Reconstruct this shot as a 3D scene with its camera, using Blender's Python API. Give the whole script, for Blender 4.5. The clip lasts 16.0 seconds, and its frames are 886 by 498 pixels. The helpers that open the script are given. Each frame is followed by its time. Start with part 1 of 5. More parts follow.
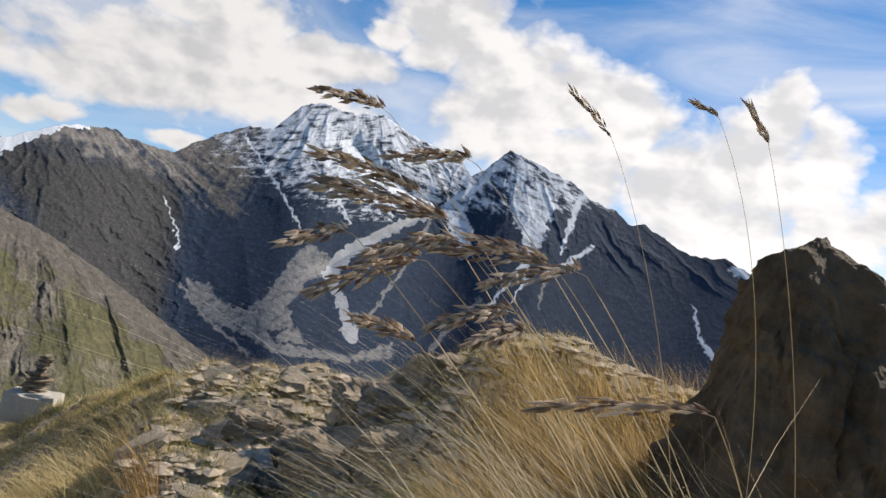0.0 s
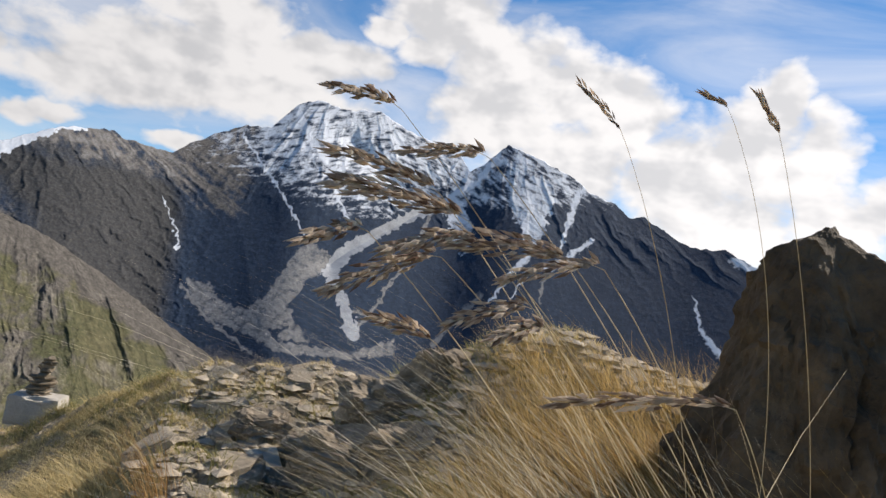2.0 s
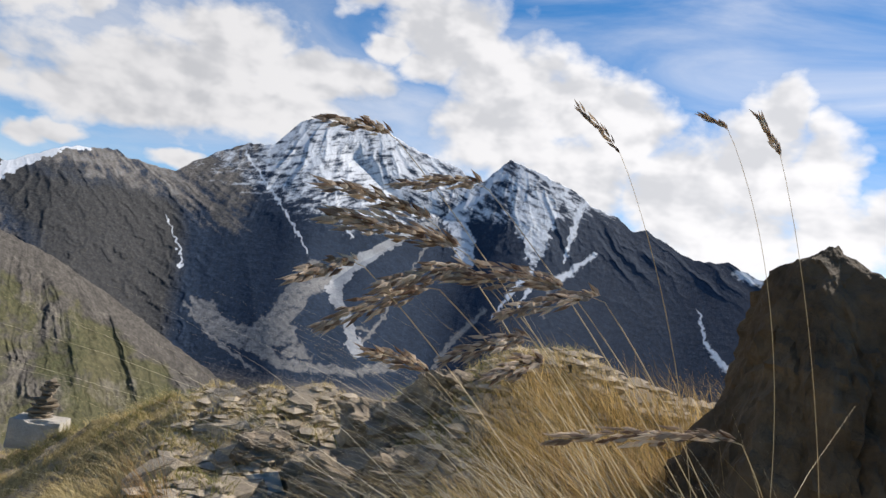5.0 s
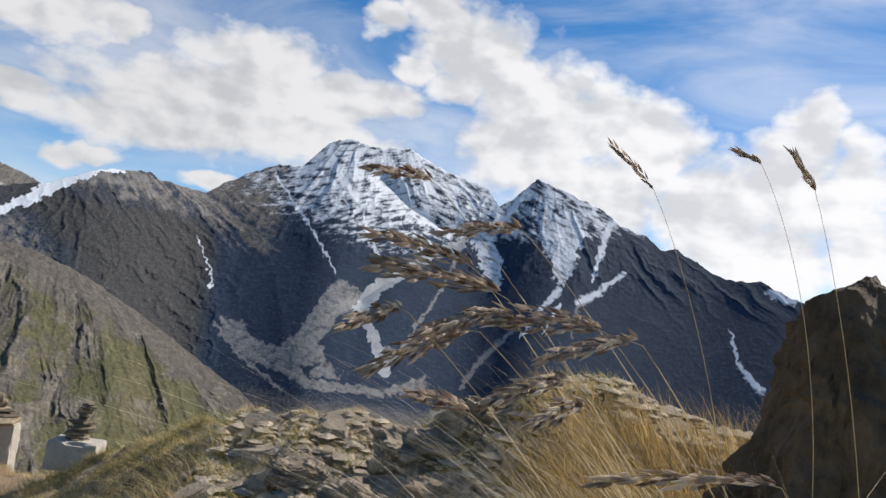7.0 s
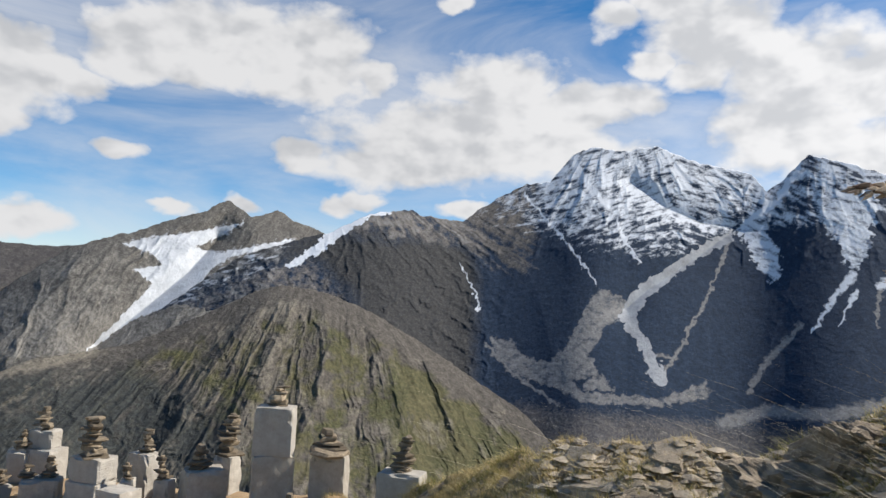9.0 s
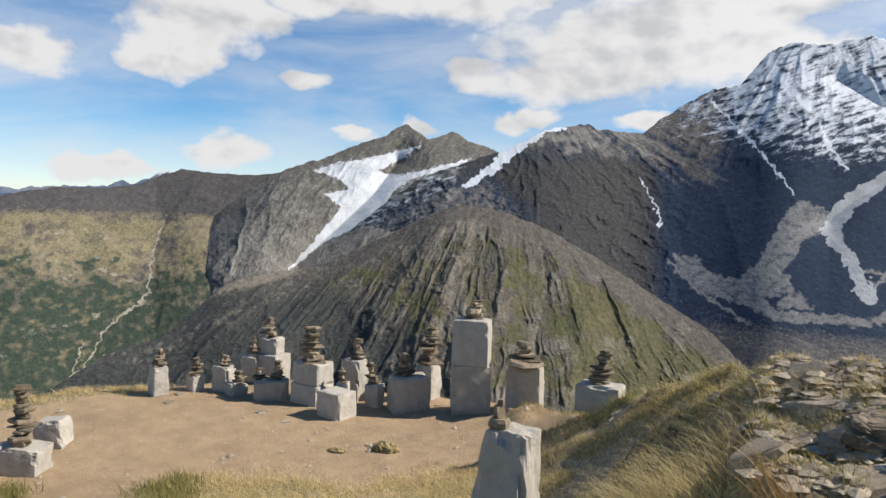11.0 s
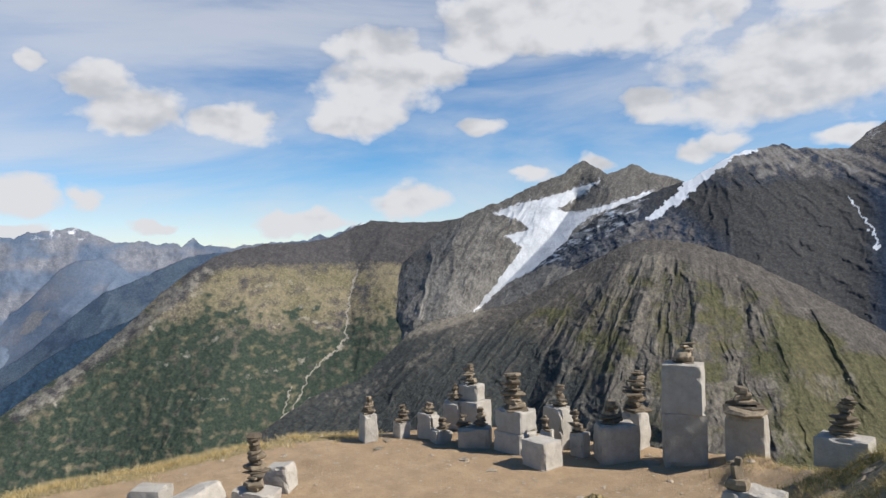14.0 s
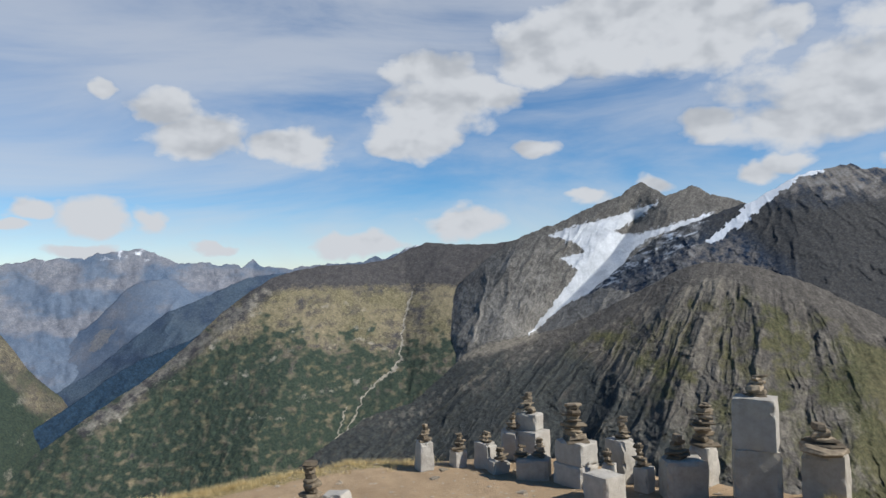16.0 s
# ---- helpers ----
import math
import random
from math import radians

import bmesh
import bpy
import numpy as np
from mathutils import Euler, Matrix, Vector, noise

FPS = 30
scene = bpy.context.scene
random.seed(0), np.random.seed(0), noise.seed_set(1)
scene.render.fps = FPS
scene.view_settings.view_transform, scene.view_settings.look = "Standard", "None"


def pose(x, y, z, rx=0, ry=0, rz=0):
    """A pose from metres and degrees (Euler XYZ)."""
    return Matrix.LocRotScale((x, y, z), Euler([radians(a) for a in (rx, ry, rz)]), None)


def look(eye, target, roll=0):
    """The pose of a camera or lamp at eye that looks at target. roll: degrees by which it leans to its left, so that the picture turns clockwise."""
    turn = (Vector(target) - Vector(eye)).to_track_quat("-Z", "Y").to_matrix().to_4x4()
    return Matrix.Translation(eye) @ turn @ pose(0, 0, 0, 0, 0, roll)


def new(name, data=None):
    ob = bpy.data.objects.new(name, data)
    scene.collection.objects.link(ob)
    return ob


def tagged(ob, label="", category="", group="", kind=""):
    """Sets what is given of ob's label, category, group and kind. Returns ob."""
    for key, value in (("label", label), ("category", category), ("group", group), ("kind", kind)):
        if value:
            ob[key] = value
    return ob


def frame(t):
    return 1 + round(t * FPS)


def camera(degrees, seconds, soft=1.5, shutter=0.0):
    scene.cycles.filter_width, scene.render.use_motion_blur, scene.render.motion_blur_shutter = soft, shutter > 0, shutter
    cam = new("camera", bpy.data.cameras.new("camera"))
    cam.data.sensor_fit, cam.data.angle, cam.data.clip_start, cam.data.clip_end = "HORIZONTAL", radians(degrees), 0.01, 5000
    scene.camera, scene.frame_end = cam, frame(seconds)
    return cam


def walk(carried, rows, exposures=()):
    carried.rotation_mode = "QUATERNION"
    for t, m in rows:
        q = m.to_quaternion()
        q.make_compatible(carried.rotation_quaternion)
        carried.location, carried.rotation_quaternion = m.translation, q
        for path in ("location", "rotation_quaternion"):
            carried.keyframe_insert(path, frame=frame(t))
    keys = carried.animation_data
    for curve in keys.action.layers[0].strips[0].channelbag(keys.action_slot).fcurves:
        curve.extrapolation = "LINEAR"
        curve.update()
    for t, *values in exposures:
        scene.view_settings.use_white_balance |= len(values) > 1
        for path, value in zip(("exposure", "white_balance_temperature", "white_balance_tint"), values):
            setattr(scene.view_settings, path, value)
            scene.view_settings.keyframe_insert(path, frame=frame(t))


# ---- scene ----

EYE = 1.5                      # eye height over the trodden terrace, metres
ROWS = [
    (0.0, 0.333, 0.051, 1.446, 3.13, -10.51, 1.1), (0.5, 0.329, 0.068, 1.445, 3.03, -10.24, 1.12),
    (1.0, 0.318, 0.084, 1.444, 2.92, -9.92, 1.12), (1.5, 0.324, 0.066, 1.448, 2.96, -10.05, 1.1),
    (2.0, 0.32, 0.058, 1.444, 2.8, -9.58, 1.14), (2.5, 0.321, 0.057, 1.448, 2.76, -9.23, 1.15),
    (3.0, 0.337, 0.034, 1.464, 2.83, -8.87, 1.17), (3.5, 0.322, 0.071, 1.455, 3.34, -8.83, 1.16),
    (6.0, 0.322, 0.064, 1.463, 4.23, -9.0, 1.76), (6.5, 0.319, 0.068, 1.464, 4.7, -8.66, 2.12),
    (7.0, 0.308, 0.046, 1.478, 5.2, -9.0, 3.61), (7.5, 0.272, 0.065, 1.482, 4.45, -8.14, 6.61),
    (8.0, 0.224, 0.075, 1.491, 3.79, -5.76, 11.43), (8.5, 0.185, 0.101, 1.502, 4.81, -5.36, 16.46),
    (9.0, 0.138, 0.112, 1.505, 4.0, -3.25, 24.4), (9.5, 0.107, 0.1, 1.493, 1.06, -1.67, 30.04),
    (10.0, 0.091, 0.09, 1.484, -0.69, -0.95, 32.62), (10.2, 0.086, 0.092, 1.478, -1.27, -1.3, 33.76),
    (12.3, 0.005, -0.007, 1.5, -3.65, -0.14, 43.39), (12.5, 0.0, 0.0, 1.5, -3.0, 0.0, 44.02),
    (13.0, -0.032, 0.014, 1.507, -1.29, -0.17, 48.14), (13.5, -0.04, 0.019, 1.515, -0.19, 0.26, 49.77),
    (14.0, -0.056, 0.029, 1.516, -0.01, 1.41, 52.64), (14.5, -0.048, 0.015, 1.522, 0.38, 1.79, 53.6),
    (15.0, -0.044, 0.011, 1.531, 2.9, 0.56, 51.9), (15.5, -0.041, 0.027, 1.535, 3.56, 0.48, 50.62),
    (16.0, -0.136, 0.059, 1.541, 1.84, 1.12, 56.98)]
cam = camera(63.15, 16.0)
walk(cam, [(t, pose(x, y, z, 90 + p, r, h)) for t, x, y, z, p, r, h in ROWS], exposures=[(0.0, 0.50, 6800, 12), (7.0, 0.43, 6500, 11), (9.5, 0.42, 6550, 10), (12.5, 0.50, 6600, 10), (14.0, 0.35, 6350, 11), (16.0, 0.16, 6150, 9)])

# ---- sun, sky and clouds ----
SUN_AZ, SUN_EL = -52.0, 40.0   # degrees; azimuth counted from +Y towards -X


def bearing(az, el=0.0):
    a, e = radians(az), radians(el)
    return Vector((-math.sin(a) * math.cos(e), math.cos(a) * math.cos(e), math.sin(e)))


sun = new("sun", bpy.data.lights.new("sun", "SUN"))
sun.data.energy, sun.data.angle, sun.data.color = 5.0, radians(0.53), (1.0, 0.93, 0.82)
sun.matrix_world = look(bearing(SUN_AZ, SUN_EL) * 50, (0, 0, 0))

# clouds: azimuth, elevation and half sizes in degrees
CLOUDS_EAST = [
    (4.1, 20.2, 4.9, 3.2), (5.5, 17.8, 2.7, 1.4), (-1.1, 17.6, 4.9, 3.7), (-6.7, 16.5, 5.3, 3.1), (-10.6, 14.6, 4.1, 4.0), (-0.9, 13.3, 5.3, 3.4),
    (-6.8, 10.6, 5.7, 3.9), (-15.5, 10.5, 4.5, 4.6), (-20.1, 7.2, 4.6, 3.3), (-21.6, 16.8, 2.1, 2.9), (-20.8, 12.7, 4.6, 4.0), (-25.0, 12.7, 2.3, 4.1),
    (-26.7, 8.1, 3.5, 3.5), (-28.7, 9.9, 2.0, 2.7), (8.8, 18.5, 1.8, 1.0), (24.5, 12.2, 9.8, 3.5), (19.9, 16.3, 4.8, 2.7)]
CLOUDS_NORTH = [
    (42.9, 18.1, 7.6, 3.4), (35.6, 18.3, 4.2, 3.4), (31.3, 16.9, 2.2, 1.7), (48.4, 17.5, 4.1, 2.2), (21.6, 16.6, 4.8, 2.4), (23.5, 13.4, 4.9, 2.6),
    (15.0, 15.2, 5.0, 1.9), (11.2, 16.1, 3.4, 1.3), (18.4, 12.3, 9.0, 2.6), (29.1, 10.3, 6.5, 1.7), (36.0, 10.4, 2.3, 1.0), (45.2, 5.5, 1.8, 0.6),
    (22.9, 7.1, 1.8, 0.6), (25.0, 22.9, 1.4, 0.6), (11.9, 22.1, 1.8, 1.2), (7.5, 22.8, 3.1, 1.6), (31.4, 7.4, 1.7, 0.6)]
CLOUDS_MIDDLE = [
    (56.1, 14.1, 4.5, 2.1), (59.0, 10.6, 3.4, 1.4), (47.3, 15.9, 5.9, 1.8), (36.4, 16.4, 6.7, 2.2), (37.1, 10.5, 2.0, 1.1), (50.1, 9.6, 1.2, 0.7),
    (26.1, 12.3, 4.2, 2.1), (28.6, 10.0, 4.9, 1.7), (55.2, 4.0, 3.7, 1.1), (62.8, 2.1, 2.7, 0.9), (45.4, 5.5, 2.1, 0.6), (40.0, 6.4, 1.8, 0.6),
    (33.1, 6.8, 1.8, 0.8)]
CLOUDS_WEST = [
    (82.2, 13.4, 1.1, 0.8), (78.1, 12.3, 2.6, 1.5), (75.7, 10.6, 3.8, 1.8), (68.5, 9.8, 3.2, 1.4), (57.3, 15.6, 3.6, 1.8), (58.0, 12.6, 4.1, 2.2),
    (60.6, 10.0, 2.2, 1.1), (51.9, 13.6, 1.6, 1.1), (49.8, 9.5, 2.0, 0.8), (37.2, 10.6, 2.0, 1.0), (39.2, 18.3, 7.8, 2.4), (82.7, 4.4, 2.4, 1.4),
    (79.3, 4.2, 1.5, 1.0), (86.5, 5.1, 1.7, 0.6), (74.1, 2.1, 2.0, 0.5), (64.3, 2.5, 3.2, 1.0), (55.3, 3.8, 3.6, 1.2), (83.4, 1.9, 2.5, 0.5),
    (45.5, 5.5, 1.9, 0.6), (87.9, 3.9, 1.0, 0.5)]
CLOUDS_AROUND = [
    (60.0, 32.0, 12.0, 4.0), (20.0, 30.0, 12.0, 4.0), (90.0, 30.0, 12.0, 5.0), (-40.0, 14.0, 8.0, 6.0), (-60.0, 6.0, 12.0, 4.0), (-150.0, 12.0, 18.0, 5.0), (130.0, 10.0, 18.0, 5.0)]


def sky():
    w = bpy.data.worlds.new("sky")
    scene.world = w
    w.use_nodes = True
    nt = w.node_tree
    nt.nodes.clear()
    N, L = nt.nodes.new, nt.links.new

    def math_node(op, a, b=None, c=None):
        n = N("ShaderNodeMath")
        n.operation = op
        for i, v in enumerate((a, b, c)):
            if v is None:
                continue
            if isinstance(v, (int, float)):
                n.inputs[i].default_value = v
            else:
                L(v, n.inputs[i])
        return n.outputs[0]

    def vec(op, a, b=None):
        n = N("ShaderNodeVectorMath")
        n.operation = op
        for i, v in enumerate((a, b)):
            if v is None:
                continue
            if isinstance(v, tuple):
                n.inputs[i].default_value = v
            else:
                L(v, n.inputs[i])
        return n

    tc = N("ShaderNodeTexCoord")
    sep = N("ShaderNodeSeparateXYZ")
    L(tc.outputs["Generated"], sep.inputs[0])
    az = math_node("MULTIPLY", math_node("ARCTAN2", math_node("MULTIPLY", sep.outputs[0], -1.0), sep.outputs[1]), 57.2958)
    el = math_node("MULTIPLY", math_node("ARCSINE", sep.outputs[2]), 57.2958)
    comb = N("ShaderNodeCombineXYZ")
    L(az, comb.inputs[0])
    L(el, comb.inputs[1])
    ae = comb.outputs[0]

    def fbm(scale, detail, rough, shift=(0.0, 0.0, 0.0), distort=0.0):
        m = vec("MULTIPLY", vec("ADD", ae, shift).outputs[0], scale)
        n = N("ShaderNodeTexNoise")
        n.inputs["Scale"].default_value = 1.0
        n.inputs["Detail"].default_value = detail
        n.inputs["Roughness"].default_value = rough
        n.inputs["Distortion"].default_value = distort
        L(m.outputs[0], n.inputs["Vector"])
        return n.outputs["Fac"]

    wn = N("ShaderNodeTexNoise")
    wn.inputs["Scale"].default_value, wn.inputs["Detail"].default_value = 1.0, 3.0
    L(vec("MULTIPLY", ae, (0.30, 0.42, 1.0)).outputs[0], wn.inputs["Vector"])
    warped = vec("ADD", ae, vec("MULTIPLY", vec("SUBTRACT", wn.outputs["Color"], (0.5, 0.5, 0.5)).outputs[0], (3.6, 2.2, 0.0)).outputs[0]).outputs[0]
    d = None
    for a, e, rx, ry in CLOUDS_EAST + CLOUDS_NORTH + CLOUDS_MIDDLE + CLOUDS_WEST + CLOUDS_AROUND:
        q = vec("MULTIPLY", vec("SUBTRACT", warped, (a, e, 0.0)).outputs[0], (1.0 / rx, 1.0 / ry, 0.0))
        one = math_node("SUBTRACT", 1.2, vec("LENGTH", q.outputs[0]).outputs["Value"])
        d = one if d is None else math_node("MAXIMUM", d, one)
    d = math_node("MAXIMUM", d, -0.6)
    n1 = fbm((0.27, 0.40, 1.0), 8.0, 0.55, (0.0, 0.0, 0.0), 0.15)
    body = math_node("ADD", d, math_node("MULTIPLY", math_node("SUBTRACT", n1, 0.5), 1.45))
    ramp = N("ShaderNodeMapRange")
    ramp.interpolation_type = "SMOOTHSTEP"
    for k, v in zip(("From Min", "From Max"), (-0.24, 0.52)):
        ramp.inputs[k].default_value = v
    L(body, ramp.inputs["Value"])
    # thin high veil
    veil = N("ShaderNodeMapRange")
    veil.interpolation_type = "SMOOTHSTEP"
    for k, v in zip(("From Min", "From Max", "To Max"), (0.30, 0.74, 0.66)):
        veil.inputs[k].default_value = v
    upper = N("ShaderNodeMapRange")
    upper.interpolation_type = "SMOOTHSTEP"
    for k, v in zip(("From Min", "From Max", "To Max"), (13.0, 19.0, 0.20)):
        upper.inputs[k].default_value = v
    L(el, upper.inputs["Value"])
    west = N("ShaderNodeMapRange")
    west.interpolation_type = "SMOOTHSTEP"
    for k, v in zip(("From Min", "From Max"), (22.0, 46.0)):
        west.inputs[k].default_value = v
    L(az, west.inputs["Value"])
    more = math_node("MULTIPLY", upper.outputs[0], west.outputs[0])
    L(math_node("ADD", fbm((0.03, 0.12, 1.0), 7.0, 0.58, (31.0, 7.0, 3.0), 0.7), more), veil.inputs["Value"])
    # the veil thins out away from the mountains and overhead
    off = N("ShaderNodeMapRange")
    off.interpolation_type = "SMOOTHSTEP"
    for k, v in zip(("From Min", "From Max", "To Min", "To Max"), (65.0, 110.0, 1.0, 0.0)):
        off.inputs[k].default_value = v
    L(math_node("ABSOLUTE", math_node("SUBTRACT", az, 32.0)), off.inputs["Value"])
    high = N("ShaderNodeMapRange")
    high.interpolation_type = "SMOOTHSTEP"
    for k, v in zip(("From Min", "From Max", "To Min", "To Max"), (28.0, 50.0, 1.0, 0.0)):
        high.inputs[k].default_value = v
    L(el, high.inputs["Value"])
    thin = math_node("MULTIPLY", veil.outputs[0], math_node("MULTIPLY", off.outputs[0], high.outputs[0]))
    alpha = math_node("MAXIMUM", ramp.outputs[0], thin)
    # bright crowns, grey undersides
    n2, n4 = fbm((0.27, 0.40, 1.0), 3.0, 0.5, (0.0, 0.0, 0.0), 0.15), fbm((0.27, 0.40, 1.0), 3.0, 0.5, (-0.9, 1.1, 0.0), 0.15)
    n3 = fbm((0.09, 0.17, 1.0), 4.0, 0.5, (12.0, 40.0, 5.0))
    lit = math_node("ADD", math_node("MULTIPLY", math_node("SUBTRACT", n2, n4), 1.5), math_node("MULTIPLY", n3, 1.5))
    low = N("ShaderNodeMapRange")
    for k, v in zip(("From Min", "From Max", "To Min", "To Max"), (4.0, 9.0, 0.45, 0.0)):
        low.inputs[k].default_value = v
    L(el, low.inputs["Value"])
    lit = math_node("ADD", lit, low.outputs[0])
    lm = N("ShaderNodeMapRange")
    lm.interpolation_type = "SMOOTHSTEP"
    for k, v in zip(("From Min", "From Max", "To Min", "To Max"), (0.36, 1.0, 0.0, 1.0)):
        lm.inputs[k].default_value = v
    L(lit, lm.inputs["Value"])
    mixc = N("ShaderNodeMix")
    mixc.data_type = "RGBA"
    mixc.inputs["A"].default_value = (0.68, 0.70, 0.735, 1)
    mixc.inputs["B"].default_value = (0.96, 0.965, 0.98, 1)
    thick = math_node("MULTIPLY", ramp.outputs[0], math_node("SUBTRACT", 1.0, lm.outputs[0]))
    L(math_node("SUBTRACT", 1.0, thick), mixc.inputs["Factor"])

    st = N("ShaderNodeTexSky")
    st.sky_type, st.sun_disc = "NISHITA", False
    st.sun_elevation, st.sun_rotation = radians(SUN_EL), radians(-SUN_AZ)
    st.altitude, st.air_density, st.dust_density, st.ozone_density = 3000, 1.0, 0.4, 2.0
    clear, cloud = N("ShaderNodeBackground"), N("ShaderNodeBackground")
    deep = N("ShaderNodeHueSaturation")
    deep.inputs["Saturation"].default_value = 1.32
    deep.inputs["Hue"].default_value = 0.496
    L(st.outputs[0], deep.inputs["Color"])
    L(deep.outputs[0], clear.inputs[0])
    clear.inputs[1].default_value = 0.100
    L(mixc.outputs["Result"], cloud.inputs[0])
    # clouds towards the sun are brighter than those away from it
    glow = N("ShaderNodeMapRange")
    for k, v in zip(("From Min", "From Max", "To Min", "To Max"), (-18.0, 28.0, 0.76, 0.60)):
        glow.inputs[k].default_value = v
    L(az, glow.inputs["Value"])
    L(glow.outputs[0], cloud.inputs[1])
    both, out = N("ShaderNodeMixShader"), N("ShaderNodeOutputWorld")
    L(alpha, both.inputs[0])
    L(clear.outputs[0], both.inputs[1])
    L(cloud.outputs[0], both.inputs[2])
    L(both.outputs[0], out.inputs[0])


sky()


# ---- materials ----
def material(name, rough=0.9):
    m = bpy.data.materials.new(name)
    m.use_nodes = True
    nt = m.node_tree
    b = nt.nodes["Principled BSDF"]
    b.inputs["Roughness"].default_value = rough
    b.inputs["Specular IOR Level"].default_value = 0.25
    return m, nt, b


def coords(nt, space="Object"):
    return nt.nodes.new("ShaderNodeTexCoord").outputs[space]


def noise_tex(nt, vector, scale, detail=6.0, rough=0.6, kind="noise"):
    n = nt.nodes.new("ShaderNodeTexNoise" if kind == "noise" else "ShaderNodeTexVoronoi")
    n.inputs["Scale"].default_value = scale
    if kind == "noise":
        n.inputs["Detail"].default_value, n.inputs["Roughness"].default_value = detail, rough
    nt.links.new(vector, n.inputs["Vector"])
    return n.outputs["Fac"] if kind == "noise" else n.outputs["Distance"]


def ramp(nt, fac, *stops):
    r = nt.nodes.new("ShaderNodeValToRGB")
    e = r.color_ramp.elements
    while len(e) < len(stops):
        e.new(0.5)
    for el, (p, c) in zip(e, stops):
        el.position = p
        el.color = (*c, 1) if isinstance(c, tuple) else (c, c, c, 1)
    nt.links.new(fac, r.inputs[0])
    return r.outputs[0]


def mix(nt, fac, a, b, mode="MIX"):
    m = nt.nodes.new("ShaderNodeMix")
    m.data_type, m.blend_type = "RGBA", mode
    for key, v in (("Factor", fac), ("A", a), ("B", b)):
        if isinstance(v, tuple):
            m.inputs[key].default_value = (*v, 1)
        elif isinstance(v, (int, float)):
            m.inputs[key].default_value = v
        else:
            nt.links.new(v, m.inputs[key])
    return m.outputs["Result"]


def bump(nt, bsdf, height, strength, distance):
    b = nt.nodes.new("ShaderNodeBump")
    b.inputs["Strength"].default_value, b.inputs["Distance"].default_value = strength, distance
    nt.links.new(height, b.inputs["Height"])
    nt.links.new(b.outputs[0], bsdf.inputs["Normal"])


def attribute(nt, name):
    a = nt.nodes.new("ShaderNodeAttribute")
    a.attribute_name = name
    s = nt.nodes.new("ShaderNodeSeparateColor")
    nt.links.new(a.outputs["Color"], s.inputs[0])
    return s.outputs[0], s.outputs[1], s.outputs[2], a.outputs["Alpha"]


def math_op(nt, op, a, b):
    n = nt.nodes.new("ShaderNodeMath")
    n.operation = op
    for i, v in enumerate((a, b)):
        if isinstance(v, (int, float)):
            n.inputs[i].default_value = v
        else:
            nt.links.new(v, n.inputs[i])
    return n.outputs[0]


def mountain_material(name, rock_a, rock_b, turf_a, turf_b, relief=0.8, scree_a=(0.17, 0.155, 0.13), scree_b=(0.31, 0.28, 0.235), grain=2.2, wood_shade_tone=((0.022, 0.036, 0.020), (0.055, 0.07, 0.032)), contrast=0.8):
    """Cover carries snow, turf, scree and wood with painted shade in its four channels."""
    m, nt, b = material(name, 0.95)
    co = coords(nt)
    big, mid, fine = (noise_tex(nt, co, s, 8.0, 0.62) for s in (0.004, 0.02, 0.12))
    flow = nt.nodes.new("ShaderNodeAttribute")
    flow.attribute_name = "flow"
    streak = noise_tex(nt, flow.outputs["Vector"], 1.0, 7.0, 0.66)
    rock = mix(nt, ramp(nt, streak, (0.36, 0.0), (0.64, 1.0)), rock_a, rock_b)
    rock = mix(nt, ramp(nt, mid, (0.35, 0.5), (0.6, 0.0)), rock, tuple(0.7 * v for v in rock_a))
    rock = mix(nt, ramp(nt, fine, (0.35, 0.7), (0.65, 0.0)), rock, tuple(0.55 * v for v in rock_a))
    turf = mix(nt, ramp(nt, big, (0.4, 0.0), (0.6, 1.0)), turf_a, turf_b)
    turf = mix(nt, ramp(nt, fine, (0.4, 0.0), (0.7, 0.7)), turf, tuple(1.35 * v for v in turf_b))
    snow_f, turf_f, scree_f, wood_shade_f = attribute(nt, "cover")
    wobble = math_op(nt, "ADD", math_op(nt, "MULTIPLY", math_op(nt, "SUBTRACT", mid, 0.5), 0.8),
                     math_op(nt, "MULTIPLY", math_op(nt, "SUBTRACT", fine, 0.5), 1.6))
    wobble = math_op(nt, "ADD", wobble, math_op(nt, "MULTIPLY", math_op(nt, "SUBTRACT", streak, 0.5), grain))

    def share(f, lo, hi, wild=0.40):
        return ramp(nt, math_op(nt, "ADD", f, math_op(nt, "MULTIPLY", wobble, wild)), (lo, 0.0), (hi, 1.0))

    grit = noise_tex(nt, co, 0.055, 10.0, 0.74)
    lines = noise_tex(nt, flow.outputs["Vector"], 3.1, 9.0, 0.72)
    speck = nt.nodes.new("ShaderNodeMapRange")
    for key, v in zip(("From Min", "From Max", "To Min", "To Max"), (0.41, 0.60, 0.55, 1.50)):
        speck.inputs[key].default_value = v
    nt.links.new(mix(nt, 0.42, grit, lines), speck.inputs["Value"])
    scree = mix(nt, fine, scree_a, scree_b)
    wood = mix(nt, ramp(nt, fine, (0.4, 0.0), (0.65, 1.0)), *wood_shade_tone)
    col = mix(nt, share(turf_f, 0.30, 0.72), rock, turf)
    col = mix(nt, share(wood_shade_f, 0.30, 0.72, 0.26), col, wood)
    col = mix(nt, share(scree_f, 0.30, 0.74, 0.30), col, scree)
    col = mix(nt, contrast, col, speck.outputs[0], "MULTIPLY")
    col = mix(nt, share(snow_f, 0.34, 0.74), col, (0.64, 0.67, 0.72))
    nt.links.new(col, b.inputs["Base Color"])
    bump(nt, b, mix(nt, 0.5, mix(nt, 0.6, mid, fine), streak), relief, 14.0)
    return m


